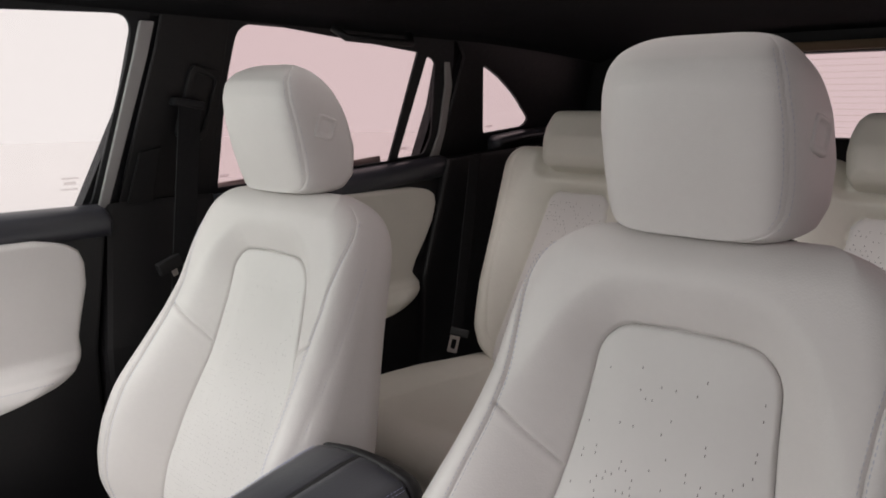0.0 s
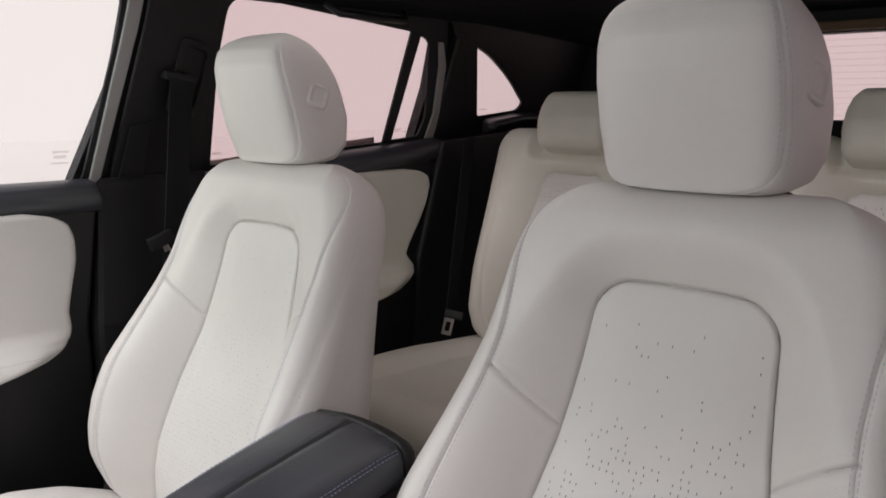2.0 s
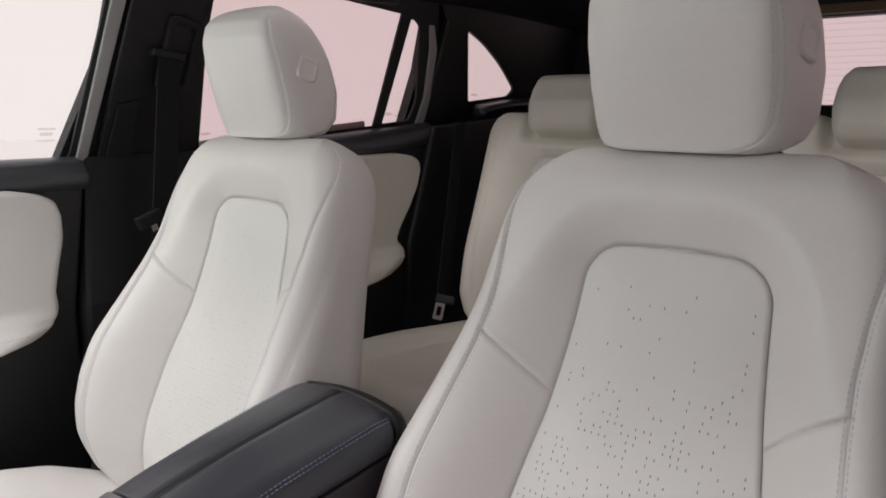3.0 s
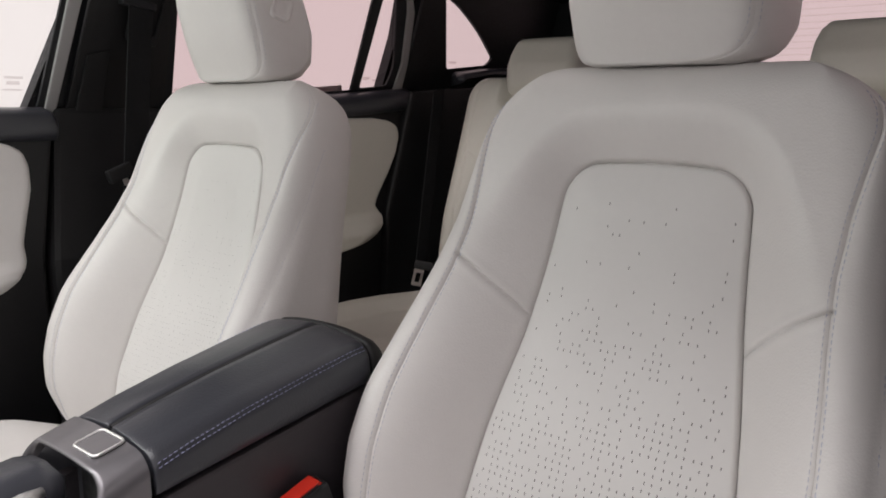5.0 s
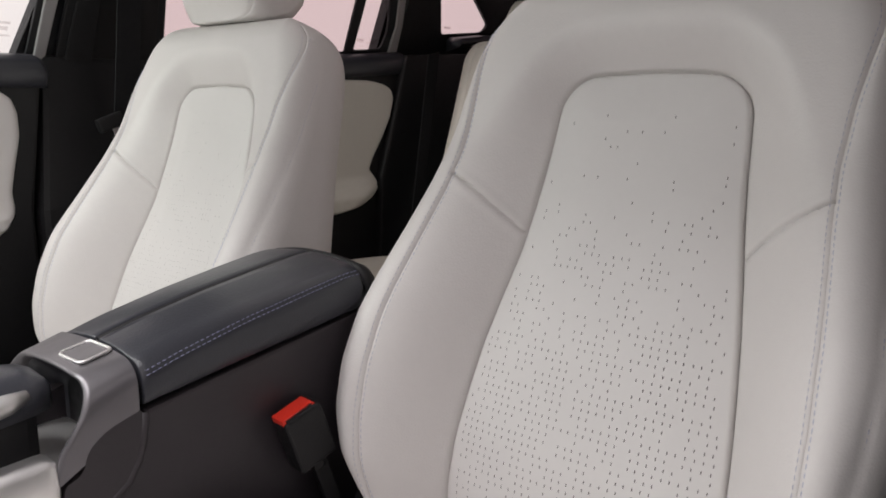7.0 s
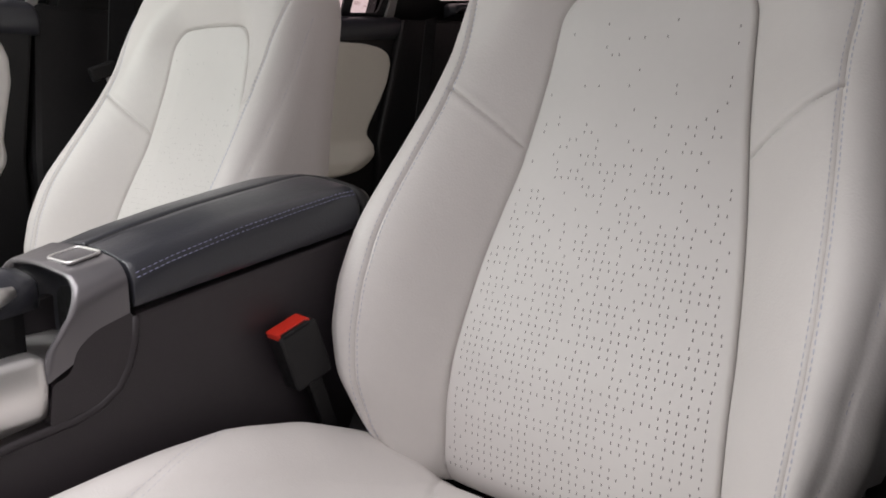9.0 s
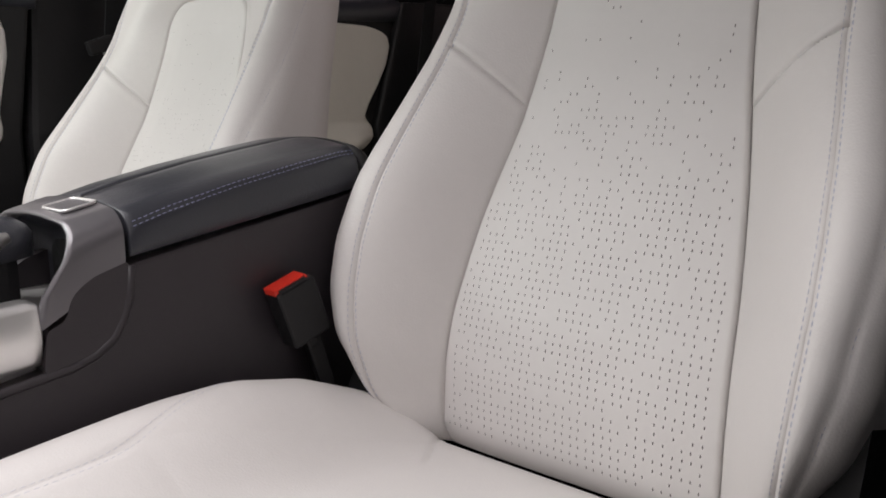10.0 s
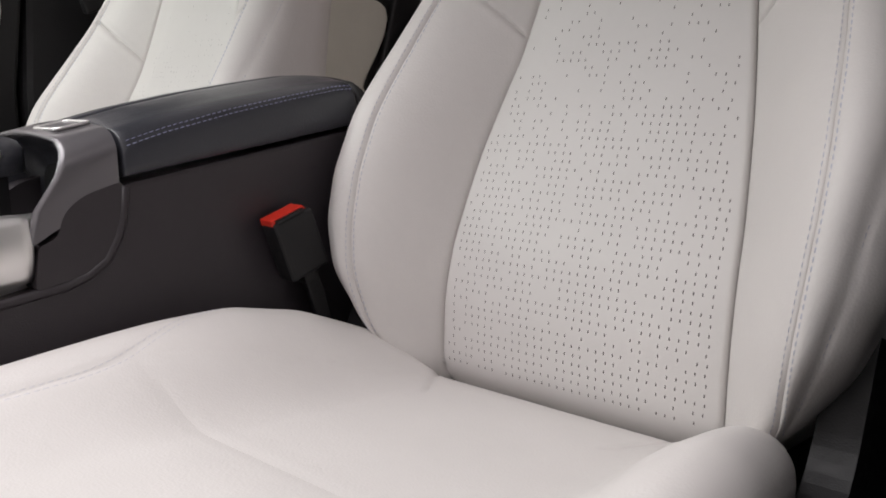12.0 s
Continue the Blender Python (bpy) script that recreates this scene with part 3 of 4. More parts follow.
    def hr_rear(u, v, e):
        return hr_back(v) + np.minimum(rounded(e, 0.035), 0.024)

    def hr_split(u, v, where):
        if where == "front" and u < hr_seam(v):
            return "front"
        return "shell"

    hr_place = lambda p: back_place(np.atleast_2d(p) + np.array([HR_SHIFT, 0, 0]))
    pcs = pillow(HR_MID - HR_HALF, HR_MID + HR_HALF, lambda v: -hr_half(v), hr_half, hr_front, hr_rear, hr_place, 150, 130, side=6, split=hr_split)
    headrest = link_mesh("headrest", *pcs["shell"], LEATHER, seat, "padded ivory leather headrest")
    pad = link_mesh("front_pad", *pcs["front"], LEATHER, headrest)
    for off in (-0.0035, 0.0035):
        path = []
        for v in np.linspace(0.605, 0.762, 50):
            u = float(hr_seam(v)) + off
            path.append(hr_place((u, v, float(hr_front(np.array(u), np.array(v), 1.0)) + 0.0003))[0])
        dashes("stitching", path, [WA * 0.7 + np.array([0.7, 0, 0])] * 50, THREAD, pad, width=0.0008)

    # release button embossed in the side of the headrest
    c = back_place(np.array([0.1150 + HR_SHIFT - 0.0010, 0.6975, 0.034]))[0]
    side_t = -WA * math.cos(0.16) + np.array([1.0, 0, 0]) * math.sin(0.16)
    side_n = np.array([1.0, 0, 0]) * math.cos(0.16) + WA * math.sin(0.16)
    frame_bm = bmesh.new()
    for loop_r, zz in ((0.0175, -0.006), (0.0175, 0.0010), (0.0148, 0.0026), (0.0122, 0.0022), (0.0105, 0.0004), (0.007, 0.0008)):
        ring = round_poly([(-loop_r, -loop_r * 1.05), (loop_r, -loop_r * 1.05), (loop_r, loop_r * 1.05), (-loop_r, loop_r * 1.05)], loop_r * 0.55, 5)
        for a, b in ring:
            frame_bm.verts.new(np.array(c) + a * side_t + b * VA + side_n * (zz + 0.001))
    frame_bm.verts.ensure_lookup_table()
    n = 24
    for k in range(5):
        for j in range(n):
            frame_bm.faces.new((frame_bm.verts[k * n + j], frame_bm.verts[k * n + (j + 1) % n], frame_bm.verts[(k + 1) * n + (j + 1) % n], frame_bm.verts[(k + 1) * n + j]))
    frame_bm.faces.new([frame_bm.verts[5 * n + j] for j in range(n)])
    frame_bm.faces.new([frame_bm.verts[j] for j in range(n)])
    part("release_button", frame_bm, LEATHER, headrest, "embossed rounded square button", True)
    for sg in (-1, 1):
        a, b = back_place(np.array([sg * 0.066, 0.575, -0.030]))[0], back_place(np.array([sg * 0.066, 0.65, -0.014]))[0]
        part("headrest_post", tube([a, (a + b) / 2, b], 0.0065), CHROME, seat, "chrome headrest post", True)
        g = back_place(np.array([sg * 0.066, 0.604, -0.030]))[0]
        part("post_guide", tube([g - VA * 0.006, g + VA * 0.0015, g + VA * 0.003], [0.0135, 0.0135, 0.0115], 16), BLACK_PLASTIC, seat, "black plastic post guide", True)

    # cushion
    half_c = curve((-0.03, 0.205), (0.0, 0.232), (0.05, 0.248), (0.15, 0.256), (0.3, 0.262), (0.4, 0.258), (0.48, 0.250), (0.54, 0.238), (0.63, 0.20))

    def cu_front(u, y, e):
        return cushion_surface(u, y) - rounded(e, 0.035)

    def cu_split(u, y, where):
        if where != "front":
            return "base"
        s = u * DOOR_SIDE if u > 0 else -u
        if s < cushion_seam(y):
            return "thigh" if y < 0.296 - 0.10 * u * u else "seat"
        return "bolster_left" if u < 0 else "bolster_right"

    pcs = pillow(-0.03, 0.63, lambda y: -half_c(y), lambda y: half_c(y) / DOOR_SIDE, cu_front, lambda u, y, e: 0.19 + 0 * u, lambda p: p, 180, 190, side=3, split=cu_split)
    cushion = link_mesh("seat_cushion", *pcs["seat"], LEATHER, seat, "ivory leather seat cushion")
    for k, nm in (("thigh", "thigh_panel"), ("bolster_left", "bolster_panel"), ("bolster_right", "bolster_panel"), ("base", "cushion_side")):
        link_mesh(nm, *pcs[k], LEATHER, cushion)
    for sg in (-1,):
        for off in (-0.003, 0.003):
            path = []
            for y in np.linspace(0.02, 0.40, 60):
                u = sg * (float(cushion_stitch(y)) + off)
                e = half_c(y) - abs(u)
                path.append((np.array([u, y, float(cushion_surface(u, y) - rounded(np.array(e), 0.035)) + 0.0003]), np.array([0, 0, 1.0])))
            dashes("stitching", [p for p, n in path], [n for p, n in path], PALE_THREAD, cushion, width=0.0005, height=0.0004)
    # plinth, runners and hinge cover
    part("seat_base", box(0.44, 0.52, 0.12, pose(0, 0.27, 0.13), 0.02), BLACK_PLASTIC, seat)
    for sg in (-1, 1):
        part("runner", box(0.05, 0.55, 0.08, pose(sg * 0.19, 0.28, 0.04), 0.006), BLACK_PLASTIC, seat)
        part("hinge_cover", bevelled(plate(round_poly([(0.45, 0.16), (0.42, 0.24), (0.55, 0.29), (0.60, 0.40), (0.68, 0.42), (0.70, 0.25), (0.62, 0.16)], 0.03), [], lambda a, b, d: (sg * (0.215 + d), a, b), 0.03), 0.006), BLACK_PLASTIC, seat)
    return seat


driver_seat = front_seat()
driver_seat.matrix_basis = Matrix.Translation((0.36, 0, 0))
passenger_seat = copy_thing(driver_seat, Matrix.Translation((-0.357, 0, -0.006)))
# the passenger's cushion is set a little lower, and its slits are shrunk to look fainter
for ob in passenger_seat.children:
    if ob.name.startswith("seat_cushion"):
        ob.location.z -= 0.010
    for sub in ob.children:
        if sub.name.startswith("perforation"):
            me = sub.data.copy()
            pts = np.empty(len(me.vertices) * 3)
            me.vertices.foreach_get("co", pts)
            pts = pts.reshape(-1, 7, 3)
            mid = pts[:, :6].mean(axis=1, keepdims=True)
            me.vertices.foreach_set("co", (mid + (pts - mid) * 0.55).ravel())
            sub.data = me


# ---- rear bench ----
REAR_LEAN = radians(23)
RVA = np.array([0, math.sin(REAR_LEAN), math.cos(REAR_LEAN)])
RWA = np.array([0, -math.cos(REAR_LEAN), math.sin(REAR_LEAN)])
R_ORIGIN = np.array([0, 1.50, 0.37])


def rear_place(cx):
    return lambda p: R_ORIGIN + (p[:, :1] + cx) * np.array([1.0, 0, 0]) + p[:, 1:2] * RVA + p[:, 2:3] * RWA


rear_seat = empty("rear_bench", "ivory leather rear bench with perforated inserts and three-part backrest", "rear bench")
rb_half = curve((-0.04, 0.12), (-0.009, 0.155), (0.011, 0.18), (0.06, 0.203), (0.178, 0.219), (0.33, 0.226), (0.443, 0.233), (0.50, 0.237), (0.53, 0.226), (0.548, 0.198), (0.56, 0.17))


def rb_insert(u, v):
    hw = 0.086 + 0.05 * np.clip((0.40 - v) / 0.36, 0, 1)
    r = 0.036
    qx, qy = np.abs(u) - hw + r, v - 0.446 + r
    return np.where((qx > 0) & (qy > 0), np.sqrt(np.maximum(qx, 0) ** 2 + np.maximum(qy, 0) ** 2) - r, np.maximum(qx, qy) - r)


def rb_front(u, v, e):
    d = rb_insert(u, v)
    w = 0.012 + 0.05 * np.where(d > 0, np.sin(np.clip(d / 0.09, 0, 1) * np.pi / 2), 0) + np.where(d < 0, 0.006, 0)
    w = w - 0.009 * np.exp(-np.abs(d) / 0.003)
    w = w - 0.0035 * np.exp(-((v - 0.294 - 0.56 * (np.abs(u) - 0.079)) / 0.003) ** 2) * (d > 0) * (np.abs(u) < rb_half(v) - 0.045)
    w = w - 0.004 * np.exp(-np.abs(np.abs(u) - rb_half(v) + 0.045) / 0.0024)
    w = w - 0.034 * smooth((v - 0.462) / 0.035) * (1 - smooth((np.abs(u) - 0.10) / 0.03))
    return w - rounded(e, 0.04)


def rb_split(u, v, where):
    return "insert" if where == "front" and rb_insert(u, v) < 0 else "body"


for cx in (-0.355, 0.355):
    pcs = pillow(-0.04, 0.556, lambda v: -rb_half(v), rb_half, rb_front, lambda u, v, e: -0.08 + rounded(e, 0.02), rear_place(cx), 150, 150, side=3, split=rb_split)
    rb = link_mesh("backrest", *pcs["body"], LEATHER_REAR, rear_seat)
    ins = link_mesh("insert_panel", *pcs["insert"], LEATHER_INSERT, rb, "perforated ivory leather insert")
    # punched slits of the insert, the holes' shade put in their dark colour
    rng, hv, hf = random.Random(8), [], []
    for row in range(44):
        for col in range(-12, 13):
            u, v = (col + 0.5 * (row % 2)) * 0.0095, 0.415 - row * 0.0095
            if rb_insert(u, v) > -0.012 or rng.random() > 0.3 + 0.5 * row / 44:
                continue
            o, w = len(hv), float(rb_front(np.array(u), np.array(v), np.array(0.1))) + 0.0004
            hv.extend((u + a, v + b, w) for a, b in ((0, -0.0018), (0.0006, -0.0011), (0.0006, 0.0011), (0, 0.0018), (-0.0006, 0.0011), (-0.0006, -0.0011)))
            hf.append(tuple(range(o, o + 6)))
    tagged(link_mesh("perforation", rear_place(cx)(np.array(hv)), hf, HOLE, ins, "dark slits punched in the leather"), kind="stuff")
    hh = curve((0.494, 0.082), (0.50, 0.092), (0.515, 0.099), (0.55, 0.103), (0.59, 0.101), (0.615, 0.093), (0.628, 0.080), (0.636, 0.062))
    pcs = pillow(0.494, 0.635, lambda v: -hh(v), hh, lambda u, v, e: 0.104 - rounded(e, 0.028) - 0.5 * u * u - 0.25 * (0.56 - v) * (v < 0.56), lambda u, v, e: -0.03 + rounded(e, 0.02), rear_place(cx), 60, 40, side=3)
    hd = link_mesh("headrest", *pcs["body"], LEATHER_REAR, rear_seat, "low ivory leather rear headrest")
    for sg in (-1, 1):
        a, b = rear_place(cx)(np.array([[sg * 0.06, 0.52, 0.0], [sg * 0.06, 0.60, 0.005]]))
        part("headrest_post", tube([a, b], 0.006), CHROME, rear_seat, "", True)
pcs = pillow(-0.04, 0.55, lambda v: -0.125 + 0 * v, lambda v: 0.125 + 0 * v, lambda u, v, e: 0.035 - rounded(e, 0.03), lambda u, v, e: -0.08 + 0 * u, rear_place(0), 30, 50, side=3)
link_mesh("centre_backrest", *pcs["body"], LEATHER_REAR, rear_seat)
rc_half = curve((0.98, 0.56), (1.02, 0.585), (1.3, 0.60), (1.5, 0.58), (1.56, 0.56))


def rc_front(u, y, e):
    z = np.interp(y, [0.98, 1.05, 1.2, 1.4, 1.56], [0.355, 0.378, 0.372, 0.355, 0.345])
    z = z + 0.018 * smooth((np.abs(u) - 0.45) / 0.08) - 0.004 * np.exp(-((np.abs(u) - 0.47) / 0.005) ** 2) - 0.004 * np.exp(-((np.abs(u) - 0.13) / 0.005) ** 2)
    return z - rounded(e, 0.045)


pcs = pillow(0.98, 1.56, lambda y: -rc_half(y), rc_half, rc_front, lambda u, y, e: 0.20 + 0 * u, lambda p: p, 110, 60, side=3)
link_mesh("seat_cushion", *pcs["body"], LEATHER_REAR, rear_seat)
part("bench_base", box(1.15, 0.50, 0.21, pose(0, 1.28, 0.105), 0.02), BLACK_PLASTIC, rear_seat)


# ---- centre console ----
console = empty("centre_console", "dark centre console with padded split armrest and satin grey trim", "centre console")
lid_top = curve((0.33, 0.521), (0.38, 0.534), (0.45, 0.548), (0.52, 0.559), (0.58, 0.5675), (0.61, 0.5685), (0.64, 0.563))
lid_half = curve((0.33, 0.078), (0.45, 0.083), (0.6, 0.090), (0.65, 0.088))
seam_z = lambda y: np.interp(y, [0.33, 0.60, 0.64], [0.476, 0.516, 0.520])


def lid_section(y, sg, end=0.0):
    h, zt, zb = float(lid_half(y)) - end, float(lid_top(y)) - end * 0.7, float(seam_z(y)) - 0.001
    x0 = 0.003
    pts = [(x0, zb), (x0, zt - 0.006), (x0 + 0.0006, zt - 0.0018), (x0 + 0.002, zt - 0.0004)]
    for k in range(1, 7):
        f = k / 6
        pts.append((x0 + 0.002 + (h - 0.026 - x0) * f, zt - 0.0004 - 0.006 * f * f))
    for k in range(1, 9):
        a = math.pi / 2 * k / 8
        pts.append((h - 0.024 + 0.021 * math.sin(a) + 0.003 * k / 8, zt - 0.0065 - 0.022 * (1 - math.cos(a))))
    pts += [(h + 0.001, (zt - 0.03 + zb) / 2), (h + 0.0005, zb + 0.002), (h - 0.003, zb)]
    return [(sg * x, y, z) for x, z in pts]


for sg in (-1, 1):
    ys = [0.3412, 0.3415, 0.3425] + list(np.linspace(0.35, 0.60, 26)) + [0.604, 0.607]
    ends = [0.0016, 0.0005, 0.0] + [0.0] * 26 + [0.0015, 0.004]
    lid = part("armrest_lid", loft([lid_section(y, sg, e) for y, e in zip(ys, ends)]), BLACK_LEATHER, console, "padded black leather armrest half", True)
    for off in (0.0, 0.0065):
        path, nrm = [], []
        for y in np.linspace(0.345, 0.602, 60):
            h, zt = float(lid_half(y)), float(lid_top(y))
            a = math.pi / 2 * ((0.80 if off == 0 else 0.67) - 0.22 * (y - 0.345) / 0.257)
            path.append((sg * (h - 0.024 + 0.0225 * math.sin(a) + 0.003), y, zt - 0.0065 - 0.022 * (1 - math.cos(a))))
            nrm.append((sg * math.sin(a), 0, math.cos(a)))
        dashes("stitching", path, nrm, BLUE_THREAD, lid, step=0.0058, length=0.004, width=0.0009, label="blue double stitching")
# black strip painting the shade in the gap between the two halves of the armrest
joint = [[(-0.0029, y, float(lid_top(y)) - 0.02), (0.0029, y, float(lid_top(y)) - 0.02), (0.0029, y, float(lid_top(y)) - 0.0016), (-0.0029, y, float(lid_top(y)) - 0.0016)] for y in np.linspace(0.343, 0.606, 20)]
part("lid_joint", loft(joint), BLACK_PLASTIC, console, "black strip for the shaded gap between the armrest halves")
# rear end cap of the armrest
caps = []
for y, e in ((0.609, 0.002), (0.613, 0.0), (0.628, 0.004), (0.64, 0.012), (0.646, 0.022)):
    r_, l_ = lid_section(y, 1, e), lid_section(y, -1, e)
    caps.append([p for p in r_[3:]] + [p for p in reversed(l_[3:])])
part("armrest_end_cap", loft(caps), BLACK_PLASTIC, console, "", True)
# body below the lid
body_profile = [(-0.35, 0.05), (-0.35, 0.345), (0.10, 0.365), (0.235, 0.390), (0.295, 0.398), (0.322, 0.410), (0.339, 0.440), (0.3425, 0.4715), (0.40, 0.4805), (0.645, 0.517), (0.66, 0.50), (0.66, 0.05)]
part("console_body", bevelled(plate(body_profile, [], lambda a, b, d: ((-1 if d == 0 else 1) * (0.0775 + max(0.0, 0.035 * (a - 0.34))), a, b), 1), 0.004), BROWN_PLASTIC, console)
for sg in (-1, 1):
    # rounded trim block under the grey cap
    blk = round_poly([(0.262, 0.393), (0.267, 0.428), (0.283, 0.434), (0.288, 0.452), (0.305, 0.465), (0.3385, 0.474), (0.337, 0.44), (0.322, 0.405)], [0.006, 0.004, 0.008, 0.012, 0.02, 0.004, 0.02, 0.015])
    part("trim_block", bevelled(plate(blk, [], lambda a, b, d: (sg * (0.045 + d), a, b), 0.0338), 0.003), BROWN_PLASTIC, console)
    # aluminium band with a bowed face
    secs = []
    for y, e in ((-0.2, 0.0), (0.2, 0.0), (0.255, 0.0), (0.262, 0.0006), (0.2645, 0.003)):
        z0, z1 = 0.400 - 0.05 * (0.26 - y), 0.452 - 0.05 * (0.26 - y)
        sec = [(sg * 0.05, y, z1 - e)]
        for k in range(11):
            f = k / 10
            sec.append((sg * (0.0715 + 0.008 * math.sin(math.pi * (0.12 + 0.8 * f)) - e), y, z1 - e + (z0 - z1 + 2 * e) * f))
        secs.append(sec + [(sg * 0.05, y, z0 + e)])
    part("side_band", loft(secs), ALUMINIUM, console, "brushed aluminium band", True)


for sg in (-1, 1):
    lip = [(-0.34, 0.347), (0.10, 0.368), (0.235, 0.388), (0.285, 0.393), (0.305, 0.399), (0.322, 0.410), (0.333, 0.428), (0.339, 0.448), (0.3415, 0.470)]
    part("console_lip", tube([(sg * 0.0765, y, z) for y, z in lip], 0.0042, 10), BROWN_PLASTIC, console, "", True)


def cap_profile(h, zb, zt, r):
    """Half arch from the lower right edge over the top to the lower left edge."""
    right = [(h, zb), (h, zb + (zt - zb - r) * 0.5), (h, zt - r)]
    right += [(h - r + r * math.cos(a), zt - r + r * math.sin(a) - 0.003 * math.sin(a)) for a in np.linspace(0, math.pi / 2, 9)[1:]]
    right += [((h - r) * f, zt - 0.003 * f * f) for f in (0.75, 0.5, 0.25)]
    return right + [(0.0, zt)] + [(-x, z) for x, z in reversed(right)]


back_arch = cap_profile(0.0785, 0.468, 0.5225, 0.026)
rim_arch = cap_profile(0.0785, 0.430, 0.5150, 0.034)
rim_y = lambda z: float(np.interp(z, [0.43, 0.452, 0.460, 0.468, 0.487, 0.502, 0.510, 0.516], [0.2635, 0.266, 0.275, 0.282, 0.291, 0.298, 0.300, 0.298]))
rows = []
for f in (0.0, 0.1, 0.25, 0.4, 0.55, 0.7, 0.82, 0.9, 0.96, 1.0):
    rows.append([(xb * (1 - f) + xr * f, 0.3365 * (1 - f) + rim_y(zr) * f, zb * (1 - f) + zr * f) for (xb, zb), (xr, zr) in zip(back_arch, rim_arch)])
for off, dy in ((0.985, -0.0028), (0.955, -0.0040), (0.92, -0.0030), (0.89, 0.0010), (0.875, 0.007)):
    rows.append([(xr * off, rim_y(zr) + dy, 0.43 + (zr - 0.43) * (1 - (1 - off) * 0.6)) for xr, zr in rim_arch])
n = len(back_arch)
cap_verts = [p for r_ in rows for p in r_]
cap_faces = [(i * n + k, i * n + k + 1, (i + 1) * n + k + 1, (i + 1) * n + k) for i in range(len(rows) - 1) for k in range(n - 1)]
link_mesh("grey_cap", cap_verts, cap_faces, GREY_CAP, console, "satin grey cap arching over the cup holder")
well_rows = [rows[-1], [(x * 0.93, y * 0.4 + 0.318 * 0.6, z - 0.004) for x, y, z in rows[-1]], [(x * 0.82, 0.326, z * 0.9 + 0.038) for x, y, z in rows[-1]], [(x * 0.3, 0.330, 0.46 + (z - 0.46) * 0.3) for x, y, z in rows[-1]]]
link_mesh("cup_holder_liner", [p for r_ in well_rows for p in r_], [(i * n + k, i * n + k + 1, (i + 1) * n + k + 1, (i + 1) * n + k) for i in range(3) for k in range(n - 1)], BLACK_LEATHER, console, "black cup holder lining")
part("cap_core", box(0.12, 0.010, 0.07, pose(0, 0.333, 0.465), 0.002), BLACK_PLASTIC, console)
part("cup_holder_floor", box(0.120, 0.14, 0.06, pose(0, 0.262, 0.408), 0.008), ALUMINIUM, console)
btn = part("lid_button", box(0.038, 0.027, 0.004, pose(0.0195, 0.3205, 0.5170, 11, 0, 0), 0.0015), GREY_CAP, console, "rounded grey release button")
ringp = [tuple(pose(0.0195, 0.3205, 0.5192, 11, 0, 0) @ Vector((a, b, 0))) for a, b in round_poly([(-0.0208, -0.0150), (0.0208, -0.0150), (0.0208, 0.0150), (-0.0208, 0.0150)], 0.006)]
part("button_surround", tube(ringp + ringp[:2], 0.0016, 6), ALUMINIUM, btn, "thin chrome surround", True)
# palm rest ahead of the cap
palm = empty("palm_rest", "black leather palm rest with a chrome edge on the console", "palm rest")
secs = []
for y, e in ((0.10, 0.004), (0.105, 0.0), (0.20, 0.0), (0.265, 0.0), (0.28, 0.004), (0.286, 0.014)):
    z0, h = 0.494 - 0.1 * (0.28 - y), 0.038 - e
    secs.append([(-h, y, z0 - 0.012), (-h, y, z0 + 0.006), (-h + 0.008, y, z0 + 0.018 - e), (0, y, z0 + 0.021 - e), (h - 0.008, y, z0 + 0.018 - e), (h, y, z0 + 0.006), (h, y, z0 - 0.012)])
part("pad", loft(secs), BLACK_LEATHER, palm, "", True)
part("stem", box(0.066, 0.16, 0.09, pose(0, 0.192, 0.445), 0.012), BLACK_PLASTIC, palm)
part("chrome_edge", tube([(0.036, 0.12, 0.478), (0.0365, 0.20, 0.488), (0.0365, 0.245, 0.496), (0.034, 0.262, 0.499)], [0.005, 0.009, 0.009, 0.005], 12), ALUMINIUM, palm, "satin aluminium edge strip", True)


# ---- belt buckles ----
def buckle(loc, rx, rz, label):
    b = empty("belt_buckle", label, "belt buckle", "belt buckles")
    part("housing", box(0.028, 0.050, 0.068, pose(0, 0, 0.0), 0.005, 3), BLACK_PLASTIC, b)
    part("release_tab", bevelled(plate([(-0.0245, 0.030), (-0.0245, 0.0385), (0.017, 0.0385), (0.020, 0.034), (0.020, 0.030)], [], lambda a, bb, d: (d - 0.0128, a, bb), 0.022), 0.002), RED, b, "bright red release tab")
    part("slot", box(0.005, 0.034, 0.003, pose(0.0112, -0.003, 0.0352), 0), BLACK_PLASTIC, b)
    part("stalk", box(0.010, 0.020, 0.13, pose(0, 0.004, -0.098), 0.003), BLACK_PLASTIC, b)
    part("stalk_clip", box(0.017, 0.016, 0.014, pose(0, 0.0, -0.039), 0.003), BLACK_PLASTIC, b)
    b.matrix_basis = pose(*loc, rx, 0, rz) @ Matrix.Diagonal((0.92, 0.92, 0.92, 1))
    return b


buckle((0.106, 0.4995, 0.402), 19, -6, "black belt buckle with red release tab beside the console")

# ---- doors on the passenger side ----
def door_glass(name, outline, mat, parent):
    return part(name, plate(outline, [], side_place(-1, 0.013), 0.004), mat, parent, "clear side glass" if mat is GLASS_FRONT else "tinted side glass")


front_door = empty("front_door", "closed front passenger door with ivory leather card and black belt rail", "car door", "passenger side doors")
fw = round_poly(FRONT_WIN, [0.01, 0.02, 0.08, 0.08, 0.055, 0.05, 0.01])
part("window_frame", bevelled(plate([(-0.30, 0.78), (-0.30, 1.19), (0.69, 1.19), (0.68, 1.08), (0.648, 0.78)], [fw], side_place(-1, 0.004), 0.008), 0.002), RUBBER, front_door, "black window seal frame")
